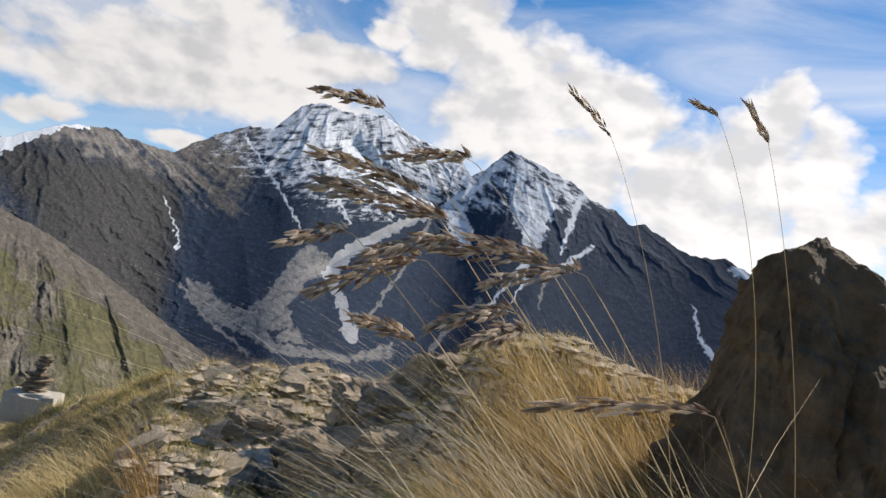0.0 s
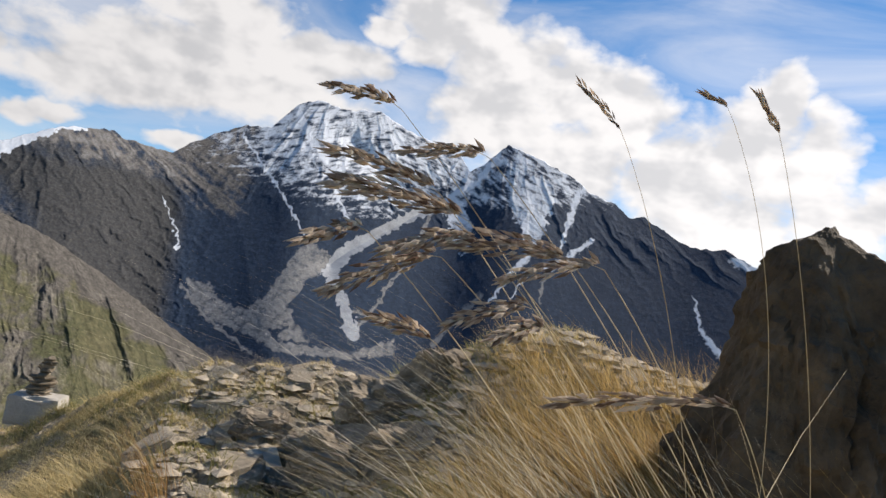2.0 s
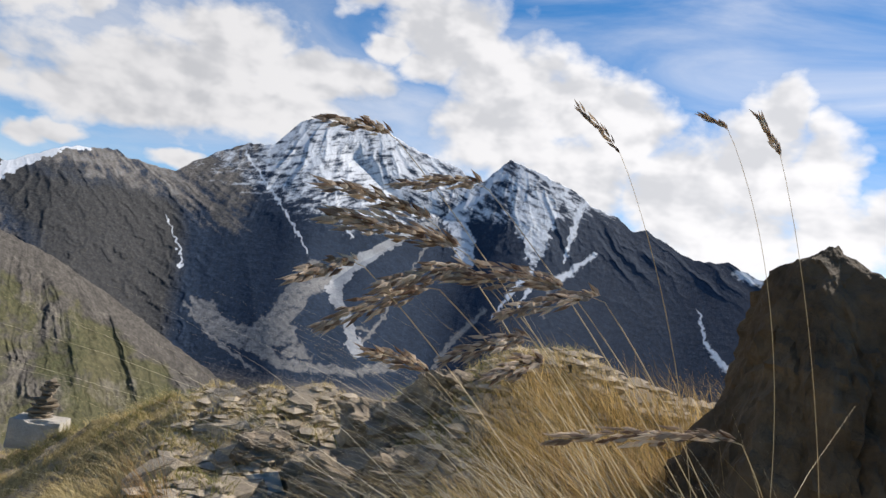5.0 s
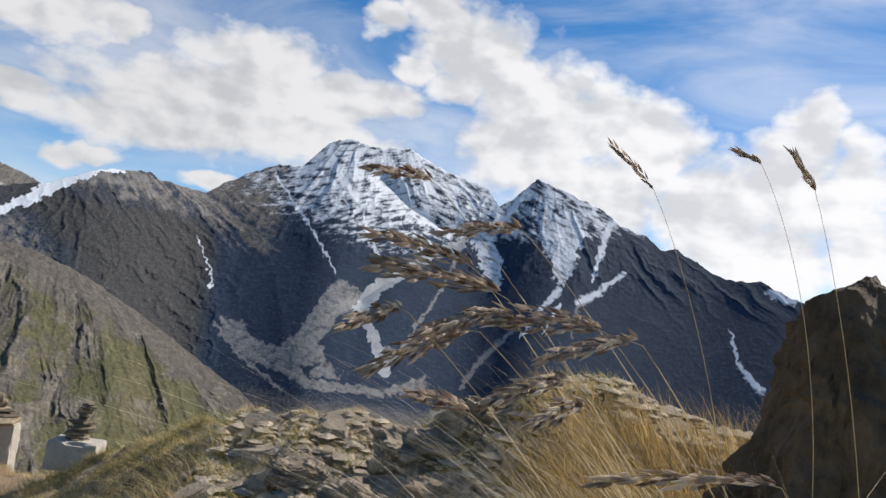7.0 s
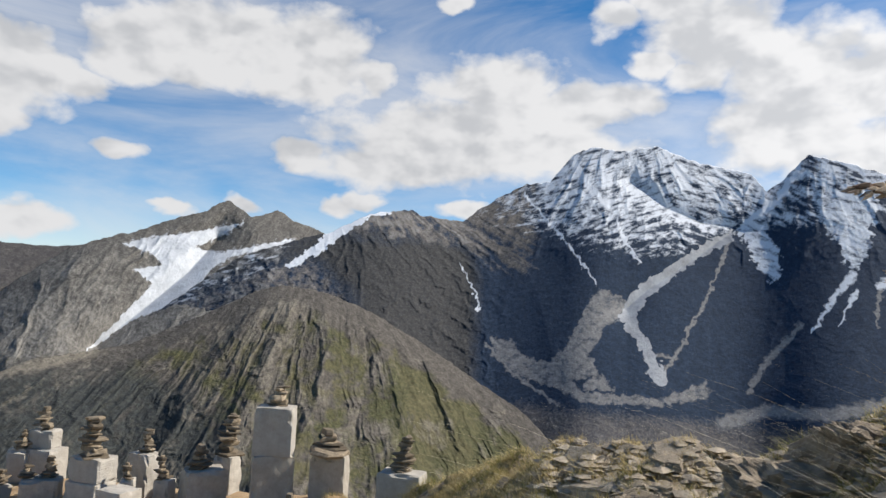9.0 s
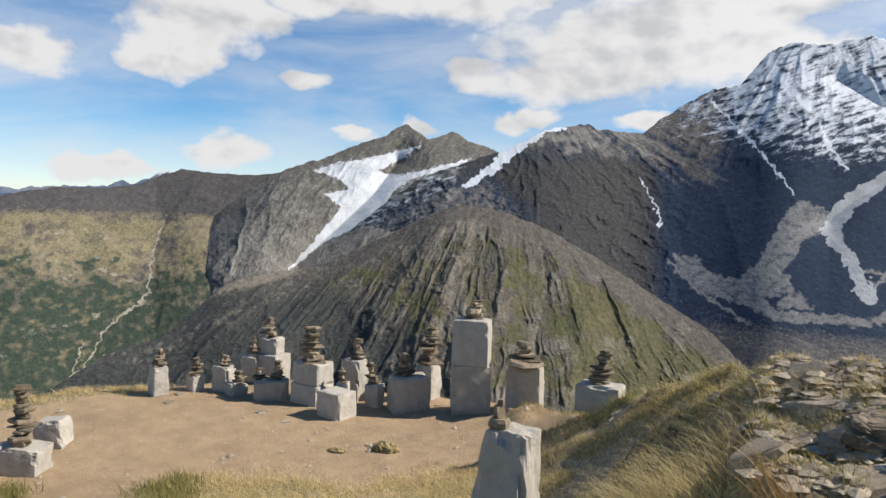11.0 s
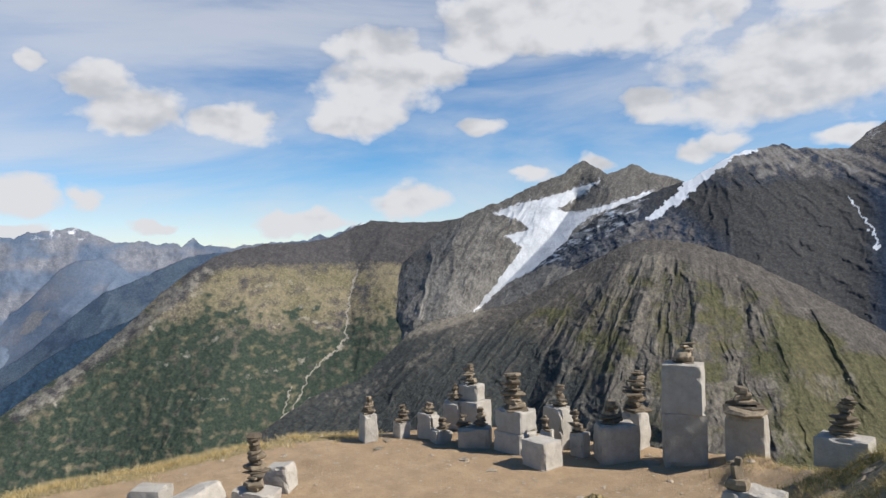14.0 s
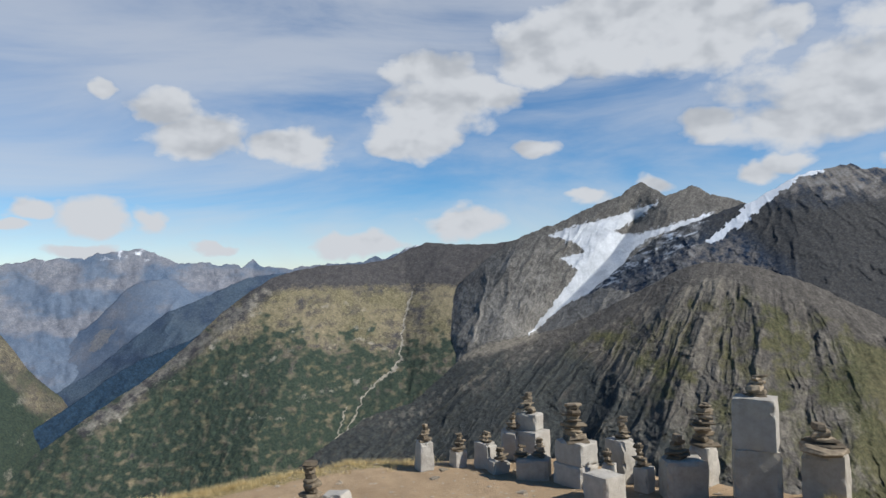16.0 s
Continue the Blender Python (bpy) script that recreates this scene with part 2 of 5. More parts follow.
# haze and cloud shade on the massif are put into its dark blue tones
ROCK_EAST = mountain_material("shade_blue_cliff_rock", (0.019, 0.039, 0.076), (0.031, 0.053, 0.092), (0.098, 0.089, 0.082), (0.165, 0.148, 0.134), 0.35, (0.13, 0.13, 0.134), (0.28, 0.275, 0.27), 0.9, ((0.036, 0.038, 0.042), (0.066, 0.064, 0.062)), 0.55)
ROCK_NEAR = mountain_material("brown_grey_rock", (0.084, 0.076, 0.068), (0.145, 0.132, 0.115), (0.046, 0.050, 0.023), (0.084, 0.077, 0.041), 0.75, (0.115, 0.104, 0.087), (0.205, 0.184, 0.15), 2.2, ((0.030, 0.034, 0.036), (0.052, 0.055, 0.050)))
ROCK_WEST = mountain_material("weathered_slope", (0.112, 0.106, 0.098), (0.20, 0.188, 0.17), (0.07, 0.078, 0.045), (0.125, 0.115, 0.075), 0.75, (0.14, 0.133, 0.122), (0.235, 0.222, 0.20))
# the hill's rock tone is kept dark to paint cloud shade on its crest
ROCK_HILL = mountain_material("brown_hill_ground", (0.060, 0.058, 0.062), (0.10, 0.094, 0.09), (0.095, 0.088, 0.050), (0.175, 0.150, 0.098), 0.5, (0.17, 0.158, 0.135), (0.31, 0.285, 0.235), 2.0, ((0.021, 0.034, 0.028), (0.042, 0.057, 0.038)), 0.45)
# distance haze is put into the base colours of the far rocks
ROCK_FAR = mountain_material("hazed_far_range", (0.17, 0.185, 0.225), (0.27, 0.275, 0.30), (0.065, 0.098, 0.155), (0.105, 0.135, 0.185), 0.4, contrast=0.25)
# shade and haze of the lee spur, painted as dark blue
SHADE_BLUE = mountain_material("painted_shade_spur", (0.02, 0.04, 0.07), (0.03, 0.05, 0.08), (0.02, 0.04, 0.06), (0.03, 0.05, 0.07), 0.3, wood_shade_tone=((0.012, 0.030, 0.058), (0.020, 0.042, 0.070)))
ROCK_BLUE = mountain_material("haze_blue_spur", (0.046, 0.074, 0.124), (0.066, 0.094, 0.145), (0.044, 0.072, 0.110), (0.074, 0.100, 0.130), 0.3, contrast=0.3)


def glacier_material(name, pale, grey):
    m, nt, b = material(name, 0.7)
    co = coords(nt)
    n, f = noise_tex(nt, co, 0.012, 8.0, 0.65), noise_tex(nt, co, 0.09, 6.0, 0.6)
    col = mix(nt, ramp(nt, n, (0.4, 0.0), (0.7, 1.0)), pale, grey)
    col = mix(nt, ramp(nt, f, (0.6, 0.0), (0.8, 0.5)), col, (0.36, 0.37, 0.38))
    nt.links.new(col, b.inputs["Base Color"])
    bump(nt, b, f, 0.6, 6.0)
    return m


GLACIER = glacier_material("glacier_ice", (0.54, 0.565, 0.60), (0.36, 0.385, 0.42))
FIRN = glacier_material("grey_firn", (0.36, 0.38, 0.41), (0.20, 0.21, 0.23))


def ground_material():
    """Cover: trodden earth, dry thatch, bare scree."""
    m, nt, b = material("terrace_ground", 0.95)
    co = coords(nt)
    big, mid, fine, grit = (noise_tex(nt, co, s, 8.0, 0.65) for s in (0.9, 7.0, 45.0, 190.0))
    earth = mix(nt, ramp(nt, mid, (0.3, 0.0), (0.7, 1.0)), (0.32, 0.225, 0.135), (0.45, 0.325, 0.20))
    earth = mix(nt, ramp(nt, grit, (0.55, 0.0), (0.75, 0.8)), earth, (0.50, 0.40, 0.27))
    earth = mix(nt, ramp(nt, fine, (0.28, 0.8), (0.45, 0.0)), earth, (0.24, 0.17, 0.10))
    earth = mix(nt, ramp(nt, big, (0.46, 0.0), (0.68, 0.4)), earth, (0.25, 0.172, 0.10))
    thatch = mix(nt, ramp(nt, fine, (0.35, 0.0), (0.65, 1.0)), (0.16, 0.124, 0.055), (0.42, 0.33, 0.16))
    thatch = mix(nt, ramp(nt, mid, (0.5, 0.0), (0.75, 0.6)), thatch, (0.16, 0.15, 0.055))
    stony = mix(nt, ramp(nt, fine, (0.35, 0.0), (0.65, 1.0)), (0.155, 0.122, 0.085), (0.44, 0.365, 0.27))
    e_f, t_f, s_f, _ = attribute(nt, "cover")
    wob = math_op(nt, "MULTIPLY", math_op(nt, "SUBTRACT", mid, 0.5), 1.3)
    col = mix(nt, ramp(nt, math_op(nt, "ADD", t_f, wob), (0.4, 0.0), (0.6, 1.0)), stony, thatch)
    col = mix(nt, ramp(nt, math_op(nt, "ADD", e_f, wob), (0.4, 0.0), (0.6, 1.0)), col, earth)
    nt.links.new(col, b.inputs["Base Color"])
    bump(nt, b, mix(nt, 0.45, mix(nt, 0.5, mid, fine), grit), 0.9, 0.022)
    return m


def stone_material(name, lo, hi, scale=22.0, dark=0.6, depth=0.01, tint=0.35):
    m, nt, b = material(name, 0.88)
    co = coords(nt)
    big, mid, fine = (noise_tex(nt, co, scale * s, 8.0, 0.65) for s in (0.22, 1.0, 6.0))
    rnd = nt.nodes.new("ShaderNodeObjectInfo").outputs["Random"]
    col = mix(nt, ramp(nt, mid, (0.3, 0.0), (0.7, 1.0)), lo, hi)
    col = mix(nt, math_op(nt, "MULTIPLY", rnd, tint), col, tuple(v * dark for v in lo))
    col = mix(nt, ramp(nt, big, (0.52, 0.0), (0.75, 0.45)), col, tuple(v * dark for v in hi))
    col = mix(nt, ramp(nt, fine, (0.60, 0.0), (0.78, 0.5)), col, tuple(v * 0.5 for v in lo))
    nt.links.new(col, b.inputs["Base Color"])
    bump(nt, b, mix(nt, 0.5, mid, fine), 0.7, depth)
    return m


GROUND = ground_material()
BLOCK = stone_material("pale_sawn_stone", (0.37, 0.34, 0.295), (0.54, 0.505, 0.45), 14.0, 0.60, 0.022, 0.3)
BUFF = stone_material("buff_sawn_stone", (0.29, 0.262, 0.22), (0.43, 0.395, 0.34), 16.0, 0.66, 0.010, 0.25)
SLATE = stone_material("brown_slate", (0.165, 0.130, 0.090), (0.40, 0.325, 0.23), 30.0, 0.36, 0.008, 0.9)
SLAB = stone_material("weathered_slab", (0.27, 0.22, 0.16), (0.54, 0.46, 0.355), 15.0, 0.42, 0.02, 0.5)
BOULDER = stone_material("dark_boulder_stone", (0.046, 0.031, 0.019), (0.165, 0.118, 0.074), 9.0, 0.4, 0.045, 0.0)
PALE_ROCK = stone_material("pale_rock", (0.42, 0.37, 0.30), (0.62, 0.56, 0.47), 18.0, 0.6, 0.012, 0.0)
LEDGE = stone_material("brown_ledge_stone", (0.14, 0.11, 0.078), (0.40, 0.33, 0.245), 13.0, 0.45, 0.03, 0.3)


def grass_material(name, a, b_, rough=0.6):
    m, nt, b = material(name, rough)
    isl = nt.nodes.new("ShaderNodeNewGeometry").outputs["Random Per Island"]
    col = mix(nt, isl, a, b_)
    nt.links.new(col, b.inputs["Base Color"])
    tr = nt.nodes.new("ShaderNodeBsdfTranslucent")
    nt.links.new(col, tr.inputs[0])
    ms = nt.nodes.new("ShaderNodeMixShader")
    ms.inputs[0].default_value = 0.45
    nt.links.new(b.outputs[0], ms.inputs[1])
    nt.links.new(tr.outputs[0], ms.inputs[2])
    nt.links.new(ms.outputs[0], nt.nodes["Material Output"].inputs[0])
    return m


STRAW = grass_material("dry_grass", (0.50, 0.38, 0.17), (0.74, 0.61, 0.34))
RUSSET = grass_material("russet_grass", (0.16, 0.078, 0.025), (0.62, 0.39, 0.15))
GREEN = grass_material("green_grass", (0.15, 0.155, 0.05), (0.34, 0.29, 0.10))
SEED = grass_material("seed_husk", (0.17, 0.095, 0.060), (0.84, 0.72, 0.58))
GOLD = grass_material("golden_grass", (0.10, 0.070, 0.020), (0.74, 0.52, 0.22))
DULL = grass_material("dull_straw_grass", (0.27, 0.21, 0.085), (0.66, 0.53, 0.27))
STALK = grass_material("pale_stalk", (0.50, 0.40, 0.24), (0.80, 0.72, 0.56))


# ---- tools ----
def part(name, bm, mat, parent=None, label=""):
    me = bpy.data.meshes.new(name)
    bm.to_mesh(me)
    bm.free()
    me.materials.append(mat)
    ob = new(name, me)
    if parent:
        ob.parent = parent
    return tagged(ob, label)


def mesh_object(name, verts, faces, mat, smooth=False):
    me = bpy.data.meshes.new(name)
    verts, faces = np.asarray(verts, np.float32), np.asarray(faces, np.int32)
    k = faces.shape[1]
    me.vertices.add(len(verts))
    me.vertices.foreach_set("co", verts.ravel())
    me.loops.add(faces.size)
    me.loops.foreach_set("vertex_index", faces.ravel())
    me.polygons.add(len(faces))
    me.polygons.foreach_set("loop_start", np.arange(0, faces.size, k, dtype=np.int32))
    me.polygons.foreach_set("loop_total", np.full(len(faces), k, np.int32))
    me.polygons.foreach_set("use_smooth", np.full(len(faces), smooth))
    me.update(calc_edges=True)
    me.materials.append(mat)
    return new(name, me)


def cover(ob, rgba):
    a = ob.data.color_attributes.new("cover", "FLOAT_COLOR", "POINT")
    a.data.foreach_set("color", np.clip(np.asarray(rgba, np.float32), 0, 1).ravel())


GRAD = np.random.RandomState(7)
PERM = GRAD.permutation(512)
ANG = GRAD.uniform(0, 2 * np.pi, 512)


def perlin(x, y, seed=0):
    xi, yi = np.floor(x).astype(int), np.floor(y).astype(int)
    xf, yf = x - xi, y - yi

    def corner(dx, dy):
        h = ANG[PERM[(PERM[(xi + dx + seed * 37) & 511] + yi + dy) & 511]]
        return np.cos(h) * (xf - dx) + np.sin(h) * (yf - dy)

    u, v = xf * xf * xf * (xf * (xf * 6 - 15) + 10), yf * yf * yf * (yf * (yf * 6 - 15) + 10)
    a = corner(0, 0) * (1 - u) + corner(1, 0) * u
    b = corner(0, 1) * (1 - u) + corner(1, 1) * u
    return (a * (1 - v) + b * v) * 1.4


def fbm(x, y, octaves=5, seed=0, gain=0.5):
    s, a = 0.0, 1.0
    for o in range(octaves):
        s = s + a * perlin(x * 2 ** o, y * 2 ** o, seed + o)
        a *= gain
    return s


def ridged(x, y, octaves=5, seed=0, gain=0.55):
    s, a = 0.0, 1.0
    for o in range(octaves):
        s = s + a * (1 - 2 * np.abs(perlin(x * 2 ** o, y * 2 ** o, seed + o)))
        a *= gain
    return s


def crags(u, v, octaves=5, seed=0, gain=0.55):
    """Branching sharp ribs, 0 to about 2."""
    a, b = u + 0.40 * fbm(u * 0.6, v * 0.6, 4, seed + 50), v + 0.30 * fbm(u * 0.6 + 17, v * 0.6, 4, seed + 51)
    s, k, w = 0.0, 1.0, 1.0
    for o in range(octaves):
        r = np.clip(1 - 1.7 * np.abs(perlin(a, b, seed + o)), 0, 1) ** 2
        s = s + k * r * w
        w, k = np.clip(r * 1.4, 0.25, 1), k * gain
        a, b = 2.05 * (0.97 * a - 0.24 * b) + 3.1, 2.05 * (0.24 * a + 0.97 * b)
    return s


def step(x, lo, hi):
    t = np.clip((x - lo) / (hi - lo), 0, 1)
    return t * t * (3 - 2 * t)


def line_distance(az, el, pts):
    """Least distance in degrees to a line, and how far along it (0 to 1)."""
    best, along = np.full(az.shape, 1e9), np.zeros(az.shape)
    for i in range(len(pts) - 1):
        (ax, ay), (bx, by) = pts[i][:2], pts[i + 1][:2]
        dx, dy = bx - ax, by - ay
        t = np.clip(((az - ax) * dx + (el - ay) * dy) / (dx * dx + dy * dy + 1e-9), 0, 1)
        d = np.hypot(az - ax - t * dx, el - ay - t * dy)
        m = d < best
        best[m], along[m] = d[m], ((i + t) / (len(pts) - 1))[m]
    return best, along


def inside(az, el, poly):
    c = np.zeros(az.shape, bool)
    for (x0, y0), (x1, y1) in zip(poly, poly[1:] + poly[:1]):
        if y0 != y1:
            c ^= ((y0 > el) != (y1 > el)) & (az < (x1 - x0) * (el - y0) / (y1 - y0) + x0)
    return c


# ---- the mountains: slopes that fall from a crest towards the terrace ----
def mountain(name, label, crest, reach, slope, floor_el, size, mat, relief, dress, rough_crest=0.12, seed=0, ice=None, icy_mat=None, flow=None):
    crest = sorted(crest)
    ca, ce = [c[0] for c in crest], [c[1] for c in crest]
    na, ne = size
    back = 5
    az = np.linspace(ca[0], ca[-1], na)
    top = np.interp(az, ca, ce)
    jag = rough_crest * fbm(az * 1.3, az * 0 + seed, 5, seed)
    win = max(3, int(na * 7.0 / (ca[-1] - ca[0])) | 1)
    pad = np.pad(top, win, mode="edge")
    for _ in range(2):
        pad = np.convolve(pad, np.hanning(win + 2)[1:-1] / np.hanning(win + 2).sum(), "same")
    body = np.minimum(pad[win:-win], 14.0)
    v = np.concatenate([np.linspace(-1, 0, back, endpoint=False), np.linspace(0, 1, ne) ** 1.05])
    A, V = np.meshgrid(az, v, indexing="ij")
    T = np.repeat(top[:, None], len(v), 1)
    E = T - np.clip(V, 0, 1) * (T - floor_el) + jag[:, None] * np.exp(-np.clip(V, 0, 1) * 25)
    te = np.tan(np.radians(E))
    r0 = np.interp(az, [p[0] for p in reach], [p[1] for p in reach])[:, None]
    R = r0 * (slope - np.tan(np.radians(body))[:, None]) / (slope - te)
    R = R + relief(A, E, T) * np.minimum(1, 0.25 + (T - E) * 0.5)
    behind = np.clip(-V, 0, 1)
    Z = EYE + R * te - behind * 0.35 * r0
    R = R + behind * 0.13 * r0
    rad = np.radians(A)
    P = np.stack([-np.sin(rad) * R, np.cos(rad) * R, Z], -1).reshape(-1, 3)
    n = len(v)
    i, j = np.meshgrid(np.arange(na - 1), np.arange(n - 1), indexing="ij")
    q = (i * n + j).ravel()
    faces = np.stack([q, q + 1, q + n + 1, q + n], 1)
    C = dress(A, E, T)
    C = np.stack(C, -1).reshape(-1, 4)
    icy = None
    if ice is not None:
        m = ice(A, E).ravel()
        icy = m[faces].mean(1) > 0.5
    ob = mesh_object(name, P, faces if icy is None else faces[~icy], mat, True)
    cover(ob, C)
    U = np.stack([*(flow(A, E) if flow else (A * 2.5, E * 2.5)), zero(A)], -1).reshape(-1, 3)
    ob.data.attributes.new("flow", "FLOAT_VECTOR", "POINT").data.foreach_set("vector", U.astype(np.float32).ravel())
    tagged(ob, label, "mountain", kind="structure")
    if icy is not None:
        used = np.unique(faces[icy])
        back_index = np.zeros(len(P), np.int32)
        back_index[used] = np.arange(len(used))
        g = mesh_object("glacier", P[used], back_index[faces[icy]], icy_mat or GLACIER, True)
        g.parent = ob
        tagged(g, "white crevassed glacier tongue")
    return ob


def gash(A, E, pts, w0, w1, seed=0):
    """1 along a line of varying width, fading outwards, with a ragged edge."""
    d, s = line_distance(A + 0.25 * fbm(A * 2, E * 2, 3, seed), E + 0.2 * fbm(A * 2 + 9, E * 2, 3, seed), pts)
    w = w0 + (w1 - w0) * s
    return np.clip(1.15 - 0.65 * d / w, 0, 1)


def patch(A, E, poly, seed=0, rag=0.25):
    """1 within an outline with a ragged edge."""
    a, e = A + rag * fbm(A * 1.6, E * 1.6, 6, seed, 0.62), E + 0.8 * rag * fbm(A * 1.6 + 9, E * 1.6, 6, seed, 0.62)
    return sum(inside(a + dx, e + dy, poly).astype(float) for dx, dy in ((0, 0), (0.11, 0), (-0.11, 0), (0, 0.11), (0, -0.11))) / 5


def zero(A):
    return np.zeros(A.shape)


# far range over the valley mouth, with haze put into its blue tones
FAR = [(52, 1.2), (57.6, 1.9), (58.96, 2.2), (59.95, 1.94), (60.78, 1.54), (61.77, 1.01), (62.43, 1.48), (63.24, 0.89), (66.46, 0.81), (68.96, 0.5),
       (70.95, 0.7), (71.4, 0.99), (71.7, 1.31), (72.15, 0.93), (72.59, 0.61), (73.18, 0.99), (74.35, 0.84), (75.5, 1.15), (76.62, 0.93), (78.28, 1.54),
       (79.37, 2.04), (79.64, 2.19), (80.69, 2.03), (81.97, 1.89), (83.46, 1.5), (86.5, 1.41), (88.5, 1.05), (94, 1.5), (100, 1)]


def far_relief(A, E, T):
    return 40 * ridged(A * 0.16 + E * 0.12, E * 0.22, 4, 3, 0.42) + 12 * fbm(A, E, 4, 5)


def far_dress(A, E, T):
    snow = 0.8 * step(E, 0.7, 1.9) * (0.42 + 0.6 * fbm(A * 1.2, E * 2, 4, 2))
    # blue patches hold painted haze and cloud shade
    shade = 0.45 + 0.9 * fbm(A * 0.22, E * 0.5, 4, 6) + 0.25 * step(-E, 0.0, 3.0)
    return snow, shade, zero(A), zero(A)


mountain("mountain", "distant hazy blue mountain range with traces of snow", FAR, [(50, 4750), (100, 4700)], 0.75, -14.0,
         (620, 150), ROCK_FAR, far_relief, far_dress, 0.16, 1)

# blue spurs before it, one behind the other, haze painted into their colours
SPUR_FAR = [(70, -4.5), (74.3, -2.96), (75.46, -1.76), (76.31, -1.13), (77.44, -0.23), (78.53, -0.12), (79.6, -0.2), (80.64, -0.76), (81.89, -2.14), (83.36, -3.52),
            (86.5, -5), (92, -4.8), (100, -2.5)]
SPUR_MID = [(66, -0.6), (68.65, 0.24), (70.49, 0.06), (71.99, -0.09), (74.33, -1.1), (76.3, -1.98), (77.95, -2.55), (79.54, -3.83), (80.82, -4.8), (82.07, -5.87),
            (83.29, -6.78), (90, -10.5), (96, -13)]
SPUR_DARK = [(72.5, -2.6), (74.5, -3.9), (76.27, -4.66), (78.18, -5.38), (80.02, -6.07), (81.8, -7.03), (83.26, -8.09), (90, -12.3), (96, -17.5)]


def spur_relief(A, E, T):
    return -16 * crags(A * 0.30 + E * 0.35, E * 0.25, 5, 14, 0.45)


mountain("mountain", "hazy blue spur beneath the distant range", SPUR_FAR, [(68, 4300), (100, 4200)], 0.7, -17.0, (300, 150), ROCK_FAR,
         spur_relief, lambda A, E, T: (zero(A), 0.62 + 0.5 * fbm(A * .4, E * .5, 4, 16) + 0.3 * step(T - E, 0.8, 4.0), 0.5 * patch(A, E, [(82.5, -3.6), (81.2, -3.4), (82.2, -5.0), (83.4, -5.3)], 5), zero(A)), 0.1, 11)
mountain("mountain", "haze-blue spur running down to the valley", SPUR_MID, [(64, 3950), (96, 3500)], 0.62, -19.0, (320, 150), ROCK_BLUE,
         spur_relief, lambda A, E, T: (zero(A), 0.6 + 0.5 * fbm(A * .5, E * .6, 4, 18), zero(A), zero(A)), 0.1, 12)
SHOULDER = [(100, -1.5), (94, -3.5), (88.54, -3.6), (87.88, -4.52), (86.89, -6.12), (85.87, -7.24), (84.83, -8.22), (84.13, -9.44), (83.43, -11.05), (82.72, -12.65)]
mountain("mountain", "sunlit bare shoulder above the valley floor", SHOULDER, [(80, 3300), (100, 3200)], 0.6, -22.0, (160, 130), ROCK_HILL,
         lambda A, E, T: -8 * crags(A * 0.6 + E * 0.3, E * 0.4, 5, 9), lambda A, E, T: (zero(A), zero(A) + 0.5, 0.05 + 0.5 * fbm(A * .8, E * .8, 4, 4), 0.35 + 0.4 * fbm(A * .5, E * .5, 4, 6) + 0.6 * step(T - E, 2.2, 3.6)), 0.06, 3)
# its dark cover stands in for shade on the lee slope
mountain("mountain", "spur behind the hill, coloured dark blue for shade", SPUR_DARK, [(70, 3500), (96, 2700)], 1.3, -24.0, (240, 130), SHADE_BLUE,
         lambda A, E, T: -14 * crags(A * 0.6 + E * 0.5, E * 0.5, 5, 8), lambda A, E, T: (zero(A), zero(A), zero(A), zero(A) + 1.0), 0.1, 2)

# broad hill above the valley forest
HILL = [(46, 2.6), (49.5, 2.6), (53.23, 2.16), (55.6, 2.18), (58.29, 2.37), (59.62, 1.87), (61.28, 1.11), (63.24, 0.79), (66.46, 0.71), (68.65, 0.3),
        (70.18, -0.14), (71.98, -1.2), (74.02, -2.72), (75.99, -4.59), (78.16, -6.42), (79.99, -7.75), (81.52, -8.61), (83.23, -9.7), (86.5, -11.8), (92, -17)]
HILL_SPUR = [(70.48, -0.52), (72.56, -2.7), (74.58, -4.19), (76.8, -5.9), (79.21, -7.52), (81.25, -9.34), (83.22, -10.24)]
HILL_GULLY = [(59.4, -1.5), (60.3, -4.12), (60.3, -5.6), (60.64, -7.22), (62.27, -8.46), (63.56, -9.68), (64.2, -11.22), (65.15, -12.4), (67.64, -14.35), (69.46, -15.09)]


def hill_relief(A, E, T):
    d, _ = line_distance(A, E, HILL_SPUR)
    g, _ = line_distance(A, E, HILL_GULLY)
    h, _ = line_distance(A, E, [(64.5, 0.0), (66.0, -3.0), (69.0, -7.0), (72.0, -13.0)])
    return (-90 * np.exp(-d / 3.0) + 55 * np.exp(-g / 2.6) - 50 * np.exp(-h / 2.6)
            - 5 * crags(A * 0.45 + E * 0.3, E * 0.24 - A * 0.08, 6, 11, 0.5) + 3 * fbm(A * 2.2, E * 2.2, 4, 12))


